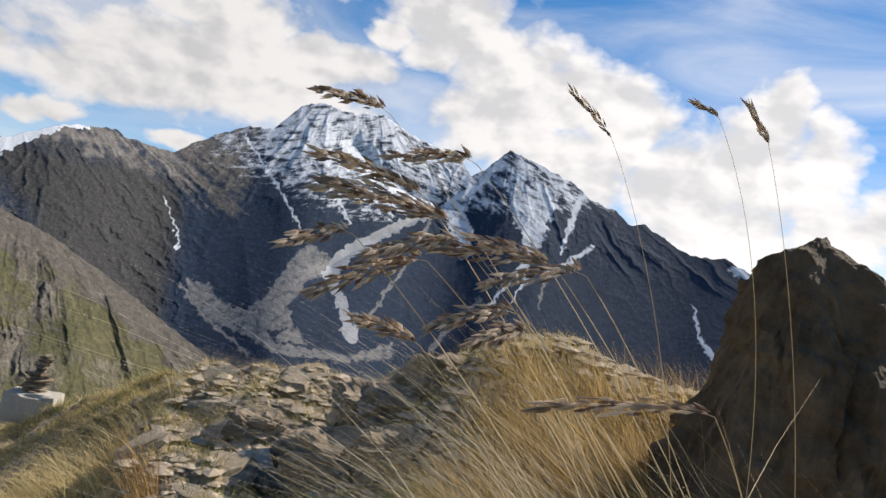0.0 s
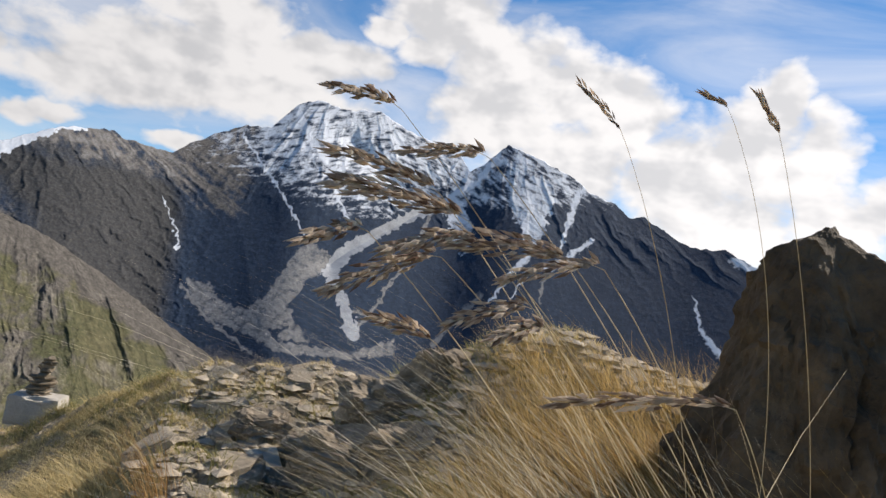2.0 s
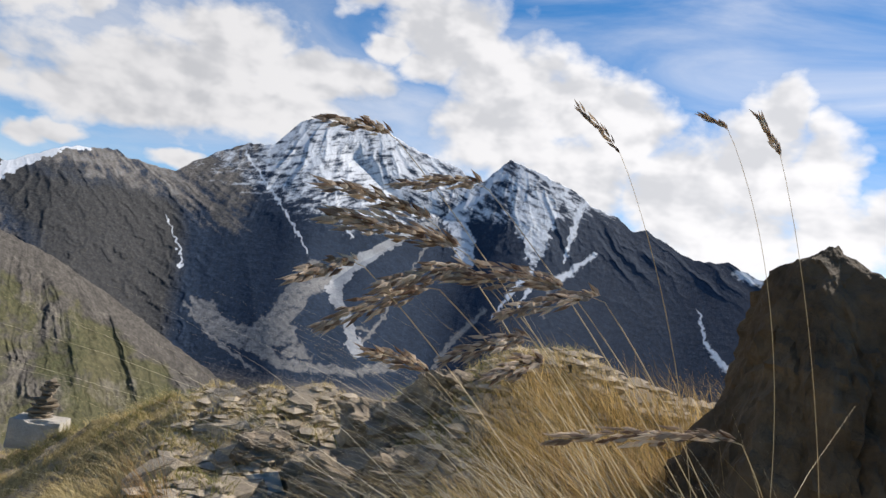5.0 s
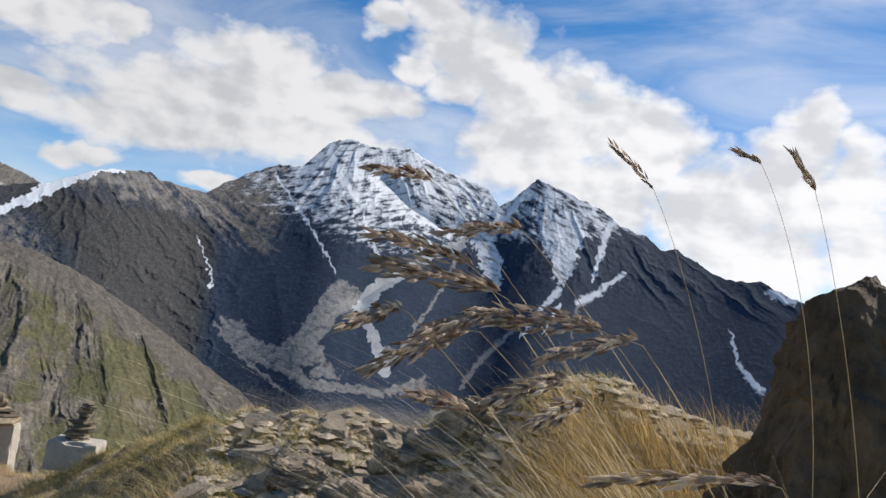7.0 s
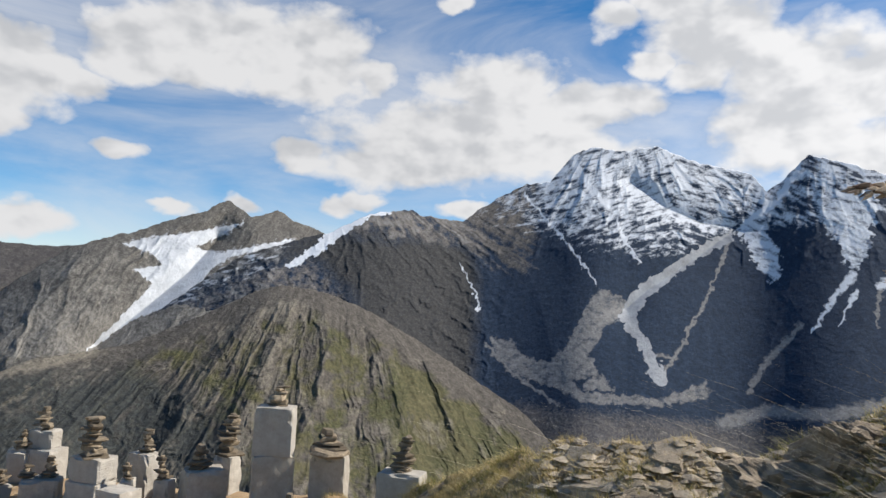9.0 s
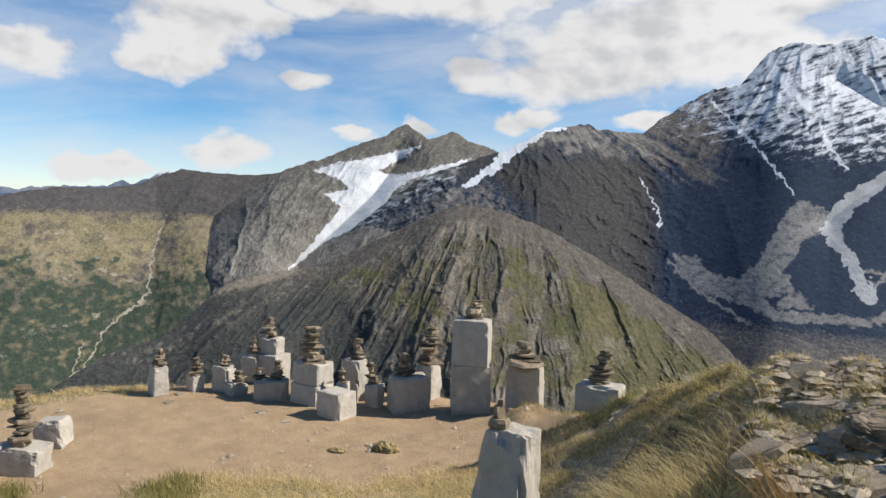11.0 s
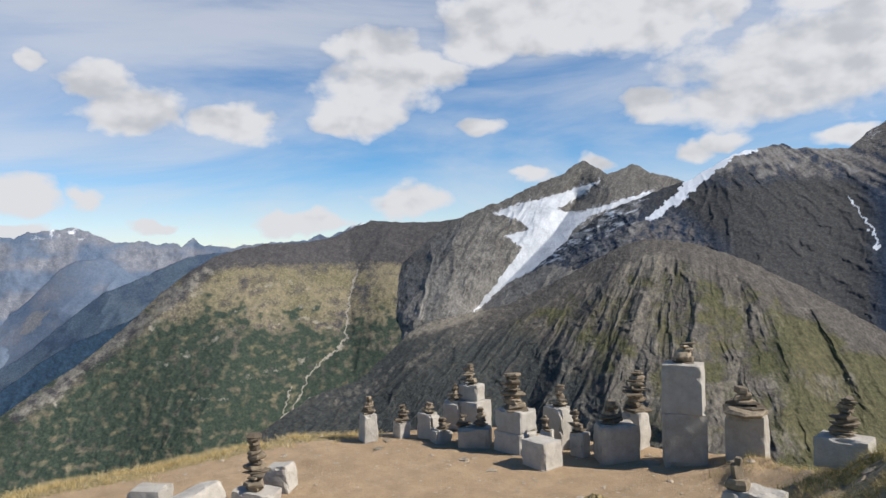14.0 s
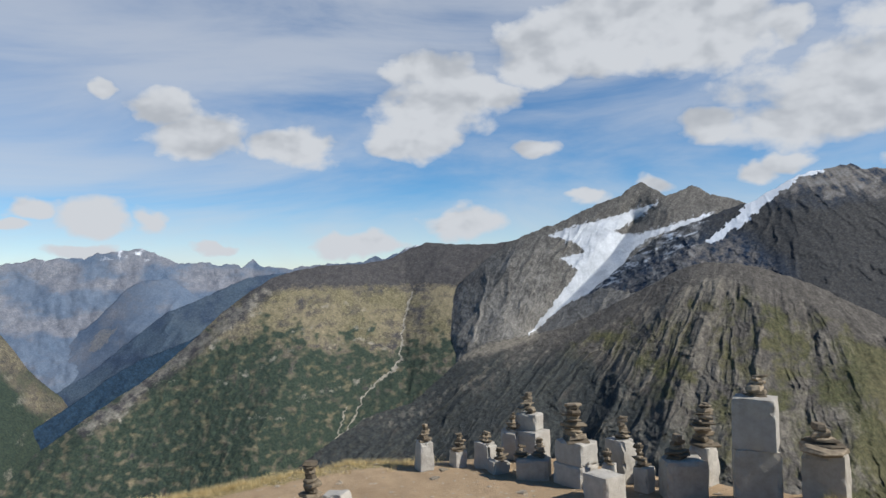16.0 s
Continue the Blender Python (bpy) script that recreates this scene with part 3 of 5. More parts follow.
def hill_dress(A, E, T):
    n, n2 = fbm(A * 0.5, E * 0.6, 5, 21), fbm(A * 1.4, E * 1.9, 5, 22)
    spur = gash(A + 0.6 * n, E + 0.4 * n2, HILL_SPUR, 1.0, 0.9, 3)
    # cloud shade along the crest, painted by baring the darker rock tone
    crown = step(E + 0.35 * n, -1.5, -0.2)
    bowl, _ = line_distance(A, E, [(59.5, 0.0), (59.2, -2.5), (60.0, -6.0)])
    bowl = 1 - step(bowl + 0.6 * n, 0.5, 2.2)
    turf = (0.70 + 0.3 * n + 0.2 * n2) * (1 - crown) - 0.6 * np.clip(spur - 0.4, 0, 1) - 0.10 * bowl
    wood = step(-E + 0.10 * (A - 64) + 2.4 * n, 3.4, 6.6) * 0.80 + 0.46 * n2 - 0.05 - 0.6 * np.clip(spur - 0.3, 0, 1)
    creek = np.maximum(gash(A, E, HILL_GULLY, 0.10, 0.09, 5), gash(A, E, [(63.6, -11.37), (60.9, -11.04), (59.1, -10.24)], 0.12, 0.08, 6))
    creek = np.maximum(creek, gash(A, E, [(64.8, -10.4), (65.4, -12.2), (66.5, -15.0), (67.5, -17.5)], 0.07, 0.06, 7))
    terrace = zero(A)
    for k, line in enumerate(([(75.5, -8.4), (72.5, -7.5), (68.2, -5.4)], [(69.0, -4.6), (66.0, -3.7), (62.8, -4.3)], [(66.0, -5.6), (63.5, -5.2), (61.2, -6.0)],
                              [(68.5, -9.6), (66.0, -9.0), (63.5, -8.3)], [(72.0, -10.5), (69.5, -10.9)], [(67.2, -2.8), (65.0, -2.3), (63.0, -2.9)])):
        terrace = np.maximum(terrace, gash(A, E, line, 0.30, 0.24, 8 + k) * (0.30 + 0.42 * n2))
    rocks = np.clip(spur - 0.35, 0, 1) * (0.75 + 0.4 * n2) * (1 - crown)
    scree = np.maximum(np.maximum(creek * 0.86, 0.20 * bowl * (1 - crown)), np.maximum(terrace, rocks))
    return zero(A), turf, scree, wood


mountain("mountain", "broad green hill with forested flanks and a gully", HILL, [(46, 3900), (60, 3700), (75, 3000), (92, 2300)], 0.66, -24.0,
         (760, 380), ROCK_HILL, hill_relief, hill_dress, 0.06, 4, flow=lambda A, E: (A * 2.2 + E * 1.4, E * 2.2))

# glacier mountain
ICE_PEAKS = [(61.5, -9.0), (60.4, -7.34), (59, -5.21), (58.3, -3.82), (57.6, -3.02), (55.3, -0.54), (53.8, 0.73), (51.8, 2.26), (49.4, 3.19), (47.8, 3.68),
             (46.1, 4.47), (44.4, 5.18), (42.9, 5.67), (42, 6.44), (41.6, 6.59), (41.1, 6.43), (40.5, 5.97), (39.7, 5.55), (38.9, 5.62),
             (37.8, 6.18), (37.2, 5.88), (36.5, 5.46), (34.9, 5.0), (33.8, 4.49), (32, 4.3), (28, 3.5)]
ICE_FIELD = [(48.64, 2.72), (46.78, 3.33), (43.75, 4.01), (40.11, 5.05), (41.77, 3.9), (43.61, 2.87), (41.79, 2.57), (38.52, 3.48), (36.28, 3.94), (37.57, 3.23),
             (40.81, 2.41), (42.31, 1.28), (43.5, -0.41), (45.18, -1.7), (47.54, -2.85), (49.92, -4.83), (50.43, -5.1), (48.55, -2.84), (47.18, -1.18), (46.33, -0.04),
             (47.65, 0.91), (45.8, 1.39), (46.79, 2.25)]


def ice_peaks_ice(A, E):
    return inside(A + 0.16 * fbm(A * 1.9, E * 1.9, 6, 31, 0.6), E + 0.12 * fbm(A * 1.9 + 7, E * 1.9, 6, 32, 0.6), ICE_FIELD)


def ice_peaks_flow(A, E):
    w = 0.25 * fbm(A * .5, E * .5, 3, 43)
    return A * 0.83 + E * 0.55 + w, A * 0.55 - E * 0.83


def ice_peaks_relief(A, E, T):
    g, s = line_distance(A, E, [(42.0, 3.6), (44.0, 0.9), (46.5, -1.6), (49.7, -4.7)])
    b, _ = line_distance(A, E, [(50.5, 2.2), (53.0, -1.5), (56.0, -5.0)])
    smooth = np.clip(g / 1.3 - 0.1, 0.03, 1)
    u, v = ice_peaks_flow(A, E)
    return (190 * np.exp(-g / 1.8) - 80 * np.exp(-b / 2.6)
            - smooth * (11 * crags(u * 0.55, v * 0.16, 6, 41, 0.5) + 1.6 * crags(A * 1.3, E * 1.3, 4, 44, 0.5)))


def ice_peaks_dress(A, E, T):
    n = fbm(A * 0.8, E * 0.9, 5, 51)
    turf = step(-E, 2.5, 6.0) * 0.55 + 0.3 * n
    n2 = fbm(A * 2.4, E * 2.8, 4, 52)
    scree = (0.42 + 0.3 * n + 0.2 * n2) * (1 - step(E + 0.08 * (A - 50), 1.2, 2.6)) + 0.25 * step(-E, 1.0, 3.0)
    edge = np.minimum(line_distance(A, E, ICE_FIELD[:9])[0], line_distance(A, E, ICE_FIELD[9:] + ICE_FIELD[:1])[0])
    snow = 0.42 * np.exp(-edge / 0.30) + 0.25 * n2
    for pts in ([(38.6, 2.3), (39.8, 1.6), (41.0, 1.2)], [(36.0, 3.3), (37.2, 2.7)], [(38.0, 3.6), (36.5, 3.9)], [(41.5, 0.5), (42.6, 0.0)]):
        snow = np.maximum(snow, gash(A, E, pts, 0.14, 0.10, 53))
    return snow * step(E, -3, 0), turf, scree, zero(A)


mountain("mountain", "grey rock peaks holding a long white glacier", ICE_PEAKS, [(28, 4000), (62, 3300)], 0.72, -13.0, (640, 260), ROCK_WEST,
         ice_peaks_relief, ice_peaks_dress, 0.13, 5, ice_peaks_ice, flow=lambda A, E: tuple(k * q for k, q in zip((3.4, 0.9), ice_peaks_flow(A, E))))

# main snowy massif
MASSIF = [(50.6, -6), (49.9, -4.8), (48.2, -3.5), (45.9, -2.1), (43.6, -0.2), (42.2, 0.95), (40.75, 2.1), (38.7, 3.05), (36.4, 3.85), (34.9, 4.45), (33.8, 4.62), (32, 5.63), (30.4, 6.49), (28.9, 6.69), (27.3, 6.96), (26.4, 6.53), (24.9, 6.4),
          (23.1, 6.27), (21.8, 7.35), (19.7, 8.7), (18.3, 9.39), (16.4, 9.67), (15.6, 10.68), (14.7, 11.8), (13.3, 12.46),
          (11, 12.14), (8.3, 12.54), (6, 11.49), (1.6, 10.41), (0.5, 9.18), (-0.5, 9.86), (-2.2, 11.7), (-4.9, 10.92), (-6.3, 10.41),
          (-8.1, 9.72), (-9, 8.95), (-11.2, 8.31), (-12.3, 7.44), (-13.4, 7.6), (-15.1, 6.81), (-16.4, 6.03), (-17.9, 5.78), (-19.7, 5.94),
          (-21.6, 5.07), (-24.6, 4.18), (-29, 3.0), (-36, 2.2), (-44, 1.6)]
SNOW_LINE = [(-40, 12), (-14, 9.5), (-9, 8.4), (-5.1, 7.2), (-1.1, 6.9), (3, 6.2), (7.2, 4.6), (11.6, 4.6), (16.3, 6.0), (20.9, 6.6), (24, 8), (31, 9)]
ICEFALL = [(10.2, 9.8), (9.0, 9.0), (7.5, 7.87), (4.8, 6.74), (2.4, 6.47), (5.4, 4.04), (8.7, 1.54), (10.2, 0.07)]
ICE_TONGUE = [(2.6, 6.3), (4.0, 5.7), (5.8, 4.5), (7.6, 3.1), (9.9, 1.4), (10.7, -0.7), (9.2, -2.5), (8.4, -4.3), (7.9, -5.6), (6.9, -5.5), (7.6, -3.6), (8.9, -1.6), (9.4, -0.5), (8.6, 1.1), (6.5, 2.9), (4.6, 4.4), (2.6, 5.6)]
SCREE_FANS = [[(12.2, 1.7), (13.0, 0.4), (13.8, -1.3), (14.7, -3.0), (16.4, -5.1), (14.4, -5.9), (11.9, -5.0), (12.7, -3.5), (11.6, -1.4), (10.0, -0.3), (10.3, 1.0), (11.2, 1.2)],
              [(12.2, -4.7), (10.6, -6.2), (13.4, -6.4)],
              [(20.5, -2.7), (18.6, -2.9), (18.0, -4.0), (16.7, -4.4), (15.0, -3.9), (14.3, -5.4), (13.0, -6.5), (9.4, -6.4), (7.5, -6.5), (5.6, -5.6), (4.3, -4.9), (3.7, -5.6), (4.2, -6.2), (7.5, -7.1), (13.2, -7.3), (15.9, -6.2), (18.0, -5.7), (20.0, -4.4)]]
# the 0.5 wide band is low cloud at the massif's foot, painted as scree
STREAMS_AND_MIST = [([(2.9, 5.5), (3.9, 2.6), (4.7, 0.2), (5.6, -1.2), (6.0, -2.4), (7.7, -5.2)], 0.10, 0.16), ([(20.9, -3.2), (19.0, -5.2), (15.0, -7.6)], 0.16, 0.12),
           ([(-2.0, -0.4), (0.4, -3.4), (1.3, -5.4)], 0.24, 0.2), ([(-6.7, 2.5), (-6.6, -0.2)], 0.16, 0.1), ([(3, -7.8), (0, -6.6), (-4, -6.4), (-8.4, -4.9)], 0.5, 0.4),
           ([(6.3, -3.5), (7.4, -3.2), (8.2, -3.6)], 0.16, 0.10)]
SNOWFIELDS = [[(2.4, 6.6), (1.6, 4.6), (0.2, 2.5), (-0.6, 2.6), (-0.5, 4.8), (0.5, 6.6), (-0.2, 8.3), (0.4, 8.2)],
              [(-2.6, 8.95), (-3.3, 6.8), (-4.7, 4.15), (-5.0, 3.25), (-6.1, 4.55), (-6.3, 6.4), (-6.7, 8.8), (-7.1, 10.0), (-5.8, 9.7), (-4.4, 9.0)],
              [(11.6, 11.2), (11.0, 9.0), (8.4, 7.3), (4.9, 6.3), (2.4, 6.2), (2.4, 6.9), (5.2, 7.2), (7.6, 8.6), (8.9, 10.4), (9.6, 11.8)]]
COULOIRS = [([(-8.8, 9.5), (-8.1, 8.3), (-7.6, 4.4)], 0.38, 0.14), ([(-9.9, 5.3), (-8.1, 3.5), (-6.8, 2.6)], 0.16, 0.34), ([(-5.0, 3.2), (-3.4, 0.7), (-2.7, -0.9)], 0.26, 0.10),
            ([(-5.3, 2.2), (-4.4, -0.2)], 0.18, 0.08), ([(23.2, 2.9), (22.7, 2.0), (21.9, 0.65), (21.5, -0.7)], 0.06, 0.12), ([(27.6, 6.85), (26.2, 6.4)], 0.16, 0.10),
            ([(-1.7, 11), (-0.2, 8.35), (1.8, 6.9)], 0.25, 0.3), ([(-20.4, 5.25), (-21.8, 4.75)], 0.35, 0.3), ([(-17.9, 2.2), (-18.9, -0.5), (-20.4, -1.8)], 0.08, 0.28),
            ([(18.5, 8.8), (16.4, 6.6), (14.2, 4.2), (12.5, 1.9)], 0.10, 0.10), ([(14.6, 11.2), (13.4, 9.6), (11.9, 7.9)], 0.40, 0.34), ([(11.2, 7.0), (10.4, 5.2), (9.3, 3.6)], 0.14, 0.10)]
BUTTRESSES = [[(20, 6), (17, 1), (15.5, -4)], [(13, 6), (12.6, 3), (12.4, 2)], [(8.5, 6.5), (7.5, 3.5)], [(3.6, 5.6), (4.5, 1), (4, -5)],
              [(-2.2, 6.5), (-1, 2), (0.5, -4)], [(-7.0, 7.0), (-6, 1), (-4.5, -5)], [(-12, 6), (-11, 0), (-9, -6)], [(-19, 4), (-16, -1), (-13, -7)]]


def massif_flow(A, E):
    c = np.where(A > 2.0, 11.0, -2.5)
    return (A - c) / (17.5 - np.minimum(E, 13)) + 0.03 * fbm(A * .5, E * .5, 4, 63), E + 0.5 * fbm(A * .6, E * .6, 3, 64)


SHADE_LINE = [(11, -15.0), (15.3, -10.5), (18.1, -8.05), (21.5, -6.15), (25.8, -3.55), (30.1, -1.25), (34.3, 0.15), (37, 0.4), (42.9, -2.3), (50.4, -5.1), (60, -10.2)]


def below_line(A, E):
    return np.interp(A.ravel(), [p[0] for p in SHADE_LINE], [p[1] for p in SHADE_LINE]).reshape(A.shape) - E


def west_flow(A, E):
    """Ribs of the western face fan out from above its crest."""
    return (A - 33.0) / (11.5 - np.minimum(E, 8.0)) + 0.02 * fbm(A * .5, E * .5, 4, 163), 10.0 - E + 0.8 * fbm(A * .5, E * .5, 3, 164)


def massif_relief(A, E, T):
    r = 0.0
    for pts in BUTTRESSES:
        d, _ = line_distance(A, E, pts)
        r = r - 9 * np.exp(-d / 2.4)
    d, _ = line_distance(A, E, ICEFALL)
    calm = np.clip(d / 1.2, 0.2, 1)
    fan, deep = massif_flow(A, E)
    rough = -10 * crags(fan * 6, deep * 0.2, 6, 61, 0.5) - 2.2 * crags(A * 0.9, E * 1.4 + A * np.where(A > 7, 0.4, -0.4), 5, 66, 0.48)
    u, v = west_flow(A, E)
    west = -6 * crags(u * 6 + 0.3 * fbm(A * 0.9, E * 0.9, 4, 167), v * 0.30, 6, 161, 0.55) - 1.6 * crags(A * 1.1, E * 1.1, 5, 166, 0.6)
    w = step(A, 18.5, 22.5)
    return r * (1 - w) + 80 * np.exp(-d / 1.3) + (1 - w) * calm * (0.14 + 0.86 * step(E, 2.5, 6.0)) * rough + w * west


def massif_dress(A, E, T):
    line = np.interp(A.ravel(), [p[0] for p in SNOW_LINE], [p[1] for p in SNOW_LINE]).reshape(A.shape)
    dip = np.where(A > 7, 0.30, -0.32)
    ledge = fbm(A * 0.7, (E + dip * A) * 2.6, 6, 72, 0.72) * 0.40
    fan, deep = massif_flow(A, E)
    streak = 0.16 * (crags(fan * 7, deep * 0.5, 5, 71, 0.6) - 0.6)
    snow = 0.42 + 0.055 * np.clip(E - line, -2, 3.5) + streak + ledge
    snow = snow * step(E + 0.5 * ledge, line - 2.2, line + 0.8)
    snow = np.where(A > 16.5, snow * (1 - 0.22 * step(A, 16.5, 18)), snow)
    for pts, a, b in COULOIRS:
        snow = np.maximum(snow, 0.92 * gash(A, E, pts, a, b, 7))
    for k, poly in enumerate(SNOWFIELDS):
        snow = np.maximum(snow, patch(A, E, poly, 27 + k, 0.40) * (0.70 + 0.75 * ledge))
    west = step(A, 19.5, 23.5)
    banks = step(A, 35.5, 38.0)
    snow = np.where(A > 24, np.maximum(snow * (1 - west), banks * (0.30 + 0.9 * ledge) * step(E + 0.45 * (A - 36), 1.2, 2.8)), snow)
    wob = 0.12 * fbm(A * 2, E * 2, 3, 14)
    d, along = line_distance(A + wob, E + wob, [(29.0, 6.72), (30.6, 6.55), (32.0, 5.6), (33.6, 4.3), (35.0, 3.0), (36.6, 1.9)])
    snow = np.maximum(snow, d < 0.20 + 0.14 * fbm(A * 1.4, E * 1.4, 5, 19, 0.6) + 0.26 * np.sin(np.pi * np.clip(along, 0, 1)))
    n, n2 = fbm(A * 0.5, E * 0.5, 4, 171), fbm(A * 1.8, E * 1.8, 5, 172)
    scree = zero(A)
    for pts, a, b in STREAMS_AND_MIST:
        scree = np.maximum(scree, gash(A, E, pts, a, b, 9))
    tone = 0.78 + 0.34 * fbm(A * 1.6, E * 2.2, 6, 74, 0.62)
    for k, poly in enumerate(SCREE_FANS):
        scree = np.maximum(scree, patch(A, E, poly, 75 + k, 0.24) * tone)
    u, v = west_flow(A, E)
    ribs = crags(u * 6, v * 0.26, 6, 161, 0.52)
    crown = step(A + 0.6 * ledge, 15.5, 19.0) * step(E - 0.35 * (np.minimum(A, 24) - 19) + 0.8 * n, 1.0, 4.2)
    turf = np.maximum(step(-E, 6.0, 9.0) * 0.6 * (1 - west), crown * (0.40 + 0.42 * ribs + 0.3 * n2))
    scree = np.maximum(scree * 0.9, west * crown * (0.16 + 0.26 * ribs + 0.3 * n2))
    scree = np.maximum(scree, banks * (0.34 + 0.5 * n2 + 0.2 * n))
    # the painted shade thins out just above the near ridge
    foot = west * (1 - step(-below_line(A, E) + 0.5 * n, 0.4, 3.0 + 1.5 * step(A, 30, 36)))
    scree = np.maximum(scree, foot * step(A, 30, 35) * (0.10 + 0.30 * n2 + 0.1 * ribs))
    turf = np.maximum(turf, foot * (0.16 + 0.40 * step(A, 30, 35) + 0.3 * n2))
    # fourth channel darkens the west face for cloud shade; no wood grows here
    return snow, turf, scree, west * (0.9 - 0.55 * crown) * (1 - 0.8 * foot * step(A, 28, 35))


def massif_ice(A, E):
    return patch(A, E, ICE_TONGUE, 13, 0.26)


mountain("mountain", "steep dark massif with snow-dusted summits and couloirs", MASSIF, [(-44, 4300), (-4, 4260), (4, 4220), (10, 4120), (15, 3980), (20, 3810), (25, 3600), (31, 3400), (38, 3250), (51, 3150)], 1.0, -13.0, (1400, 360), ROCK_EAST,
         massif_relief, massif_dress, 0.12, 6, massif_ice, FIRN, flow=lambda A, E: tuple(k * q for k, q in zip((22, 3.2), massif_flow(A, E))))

# nearer pyramid with ribs fanning out from its top
PYRAMID = [(76, -21), (70, -15.6), (67.1, -13.48), (63.6, -11.37), (62.1, -10.75), (59.7, -10.2), (57.1, -8.09), (55.3, -6.41), (53.3, -5.55), (50.4, -5.1),
           (47.6, -4.5), (45.2, -3.4), (42.9, -2.3), (40.8, -1.2), (38.8, -0.1), (37, 0.4), (34.3, 0.15), (32.7, -0.3), (30.1, -1.25), (28.2, -2.3),
           (25.8, -3.55), (23.4, -5), (21.5, -6.15), (19.8, -7.15), (18.1, -8.05), (16.5, -9.4), (15.3, -10.5), (13.5, -12.2), (11, -15)]
RIBS = [[(34, 0), (33, -4), (34, -9), (36, -14)], [(31, -1.2), (28.5, -5), (27, -9), (28, -14)], [(27, -3), (24, -7), (22, -11)],
        [(38, -0.5), (41, -5), (45, -12)], [(43, -3), (49, -8), (54, -14)], [(36, -1), (38, -6), (41, -14)]]
GULLIES = [[(35.5, -1.5), (35.8, -4.5), (37.3, -7.5), (39, -12)], [(30.5, -2.5), (30.0, -6.0), (31.0, -12)], [(41, -3.5), (44.5, -8), (47, -14)], [(26.0, -4.5), (24.6, -8.0), (24.5, -12)]]


def pyramid_fan(A, E):
    fan = (A - 33.5) / (7.5 - np.minimum(E, 2.0) * 0.85)
    return fan + 0.016 * fbm(A * 0.5, E * 0.5, 4, 83), 10.0 - E + 1.2 * fbm(A * 0.4, E * 0.4, 3, 85)


def pyramid_crag(A, E):
    """Where bare ribs stand out of the grass: 0 to 1."""
    n = fbm(A * 0.33, E * 0.33, 4, 86)
    return step(below_line(A, E) + 1.5 * n, 0.8, 3.0) * step(n + 0.02 * (A - 30), -0.35, 0.25) * (1 - step(A, 42, 50))


def pyramid_relief(A, E, T):
    r = 0.0
    for pts in RIBS:
        d, s = line_distance(A, E, pts)
        r = r - 46 * np.exp(-d / 1.6)
    for pts in GULLIES:
        d, s = line_distance(A, E, pts)
        r = r + 14 * np.exp(-d / 0.8)
    fan, deep = pyramid_fan(A, E)
    crag = pyramid_crag(A, E)
    return (r - (2 + 7 * step(T - E, 0.4, 3.5)) * crags(fan * 9.0, deep * 0.17, 6, 81, 0.52) - 4.5 * crag * crags(fan * 15, deep * 0.6, 5, 82, 0.55)
            - 1.2 * crags(A * 1.2 + E * 0.6, E * 1.1 - A * 0.2, 4, 84, 0.5))


def pyramid_dress(A, E, T):
    n, n2 = fbm(A * 0.45, E * 0.5, 5, 91), fbm(A * 1.7, E * 1.5, 5, 92)
    fan, deep = pyramid_fan(A, E)
    fine = crags(fan * 9.0, deep * 0.17, 6, 81, 0.52) + 0.4 * crags(fan * 17, deep * 0.5, 5, 82, 0.5) - 0.7
    b, crag = below_line(A, E) + 0.8 * n, pyramid_crag(A, E)
    band = step(b, 0.0, 0.7) * (1 - step(b, 1.2, 3.0 - 1.0 * step(27 - A, 0, 3)))
    east = step(29 - A, -1.0, 4.0)
    turf = step(b, 1.0, 3.0) * (0.62 + 0.40 * east + 0.3 * n + 0.25 * n2) - 0.34 * crag * (0.45 + 0.6 * fine)
    scree = band * step(A, 31, 36) * (0.30 + 0.30 * n2) + crag * (0.36 + 0.18 * fine)
    scree = np.maximum(scree, gash(A, E, [(56.0, -6.6), (52.5, -5.9), (49.7, -5.1)], 0.5, 0.3, 4) * 0.9)
    for pts in GULLIES[:2]:
        scree = np.maximum(scree, 0.5 * gash(A, E, pts, 0.20, 0.12, 5))
    wood = step(A - 0.9 * (E + 8), 37, 47) * step(-E, 4.0, 8.0) * 0.80 + 0.28 * n2 * step(-E, 6, 9) + 0.2 * n * step(A, 40, 46)
    snow = zero(A)
    return snow, turf, scree, wood


mountain("mountain", "brown-grey rock ridge with green lower ribs", PYRAMID, [(11, 2450), (17, 2520), (21, 2560), (30, 2520), (38, 2480), (50, 2300), (76, 1700)], 0.62, -24.0, (1100, 380), ROCK_NEAR,
         pyramid_relief, pyramid_dress, 0.10, 7, flow=lambda A, E: tuple(k * q for k, q in zip((14, 1.2), pyramid_fan(A, E))))

# ---- the ground: terrace, stony rise and the drop beyond ----
RIM_AZ = [-180, -100, -60, -30, -18, -12, -9, -5.6, -2, 1.5, 5, 8.9, 12, 15, 19, 24, 28, 32, 40, 50, 60, 65, 76, 90, 110, 140, 180]
RIM_R = [3.2, 3.0, 2.5, 2.2, 2.3, 2.4, 2.5, 2.5, 2.6, 2.6, 2.65, 2.8, 3.0, 3.3, 3.6, 4.1, 4.7, 5.25, 5.7, 6.2, 6.05, 6.1, 5.6, 5.4, 5.0, 4.0, 3.2]
RIM_Z = [0.8, 1.0, 1.2, 1.3, 1.31, 1.28, 1.20, 1.11, 1.06, 1.06, 1.04, 0.98, 0.95, 0.82, 0.65, 0.40, 0.20, 0.06, 0.0, 0.0, 0.0, 0.0, 0.0, 0.0, 0.1, 0.5, 0.8]


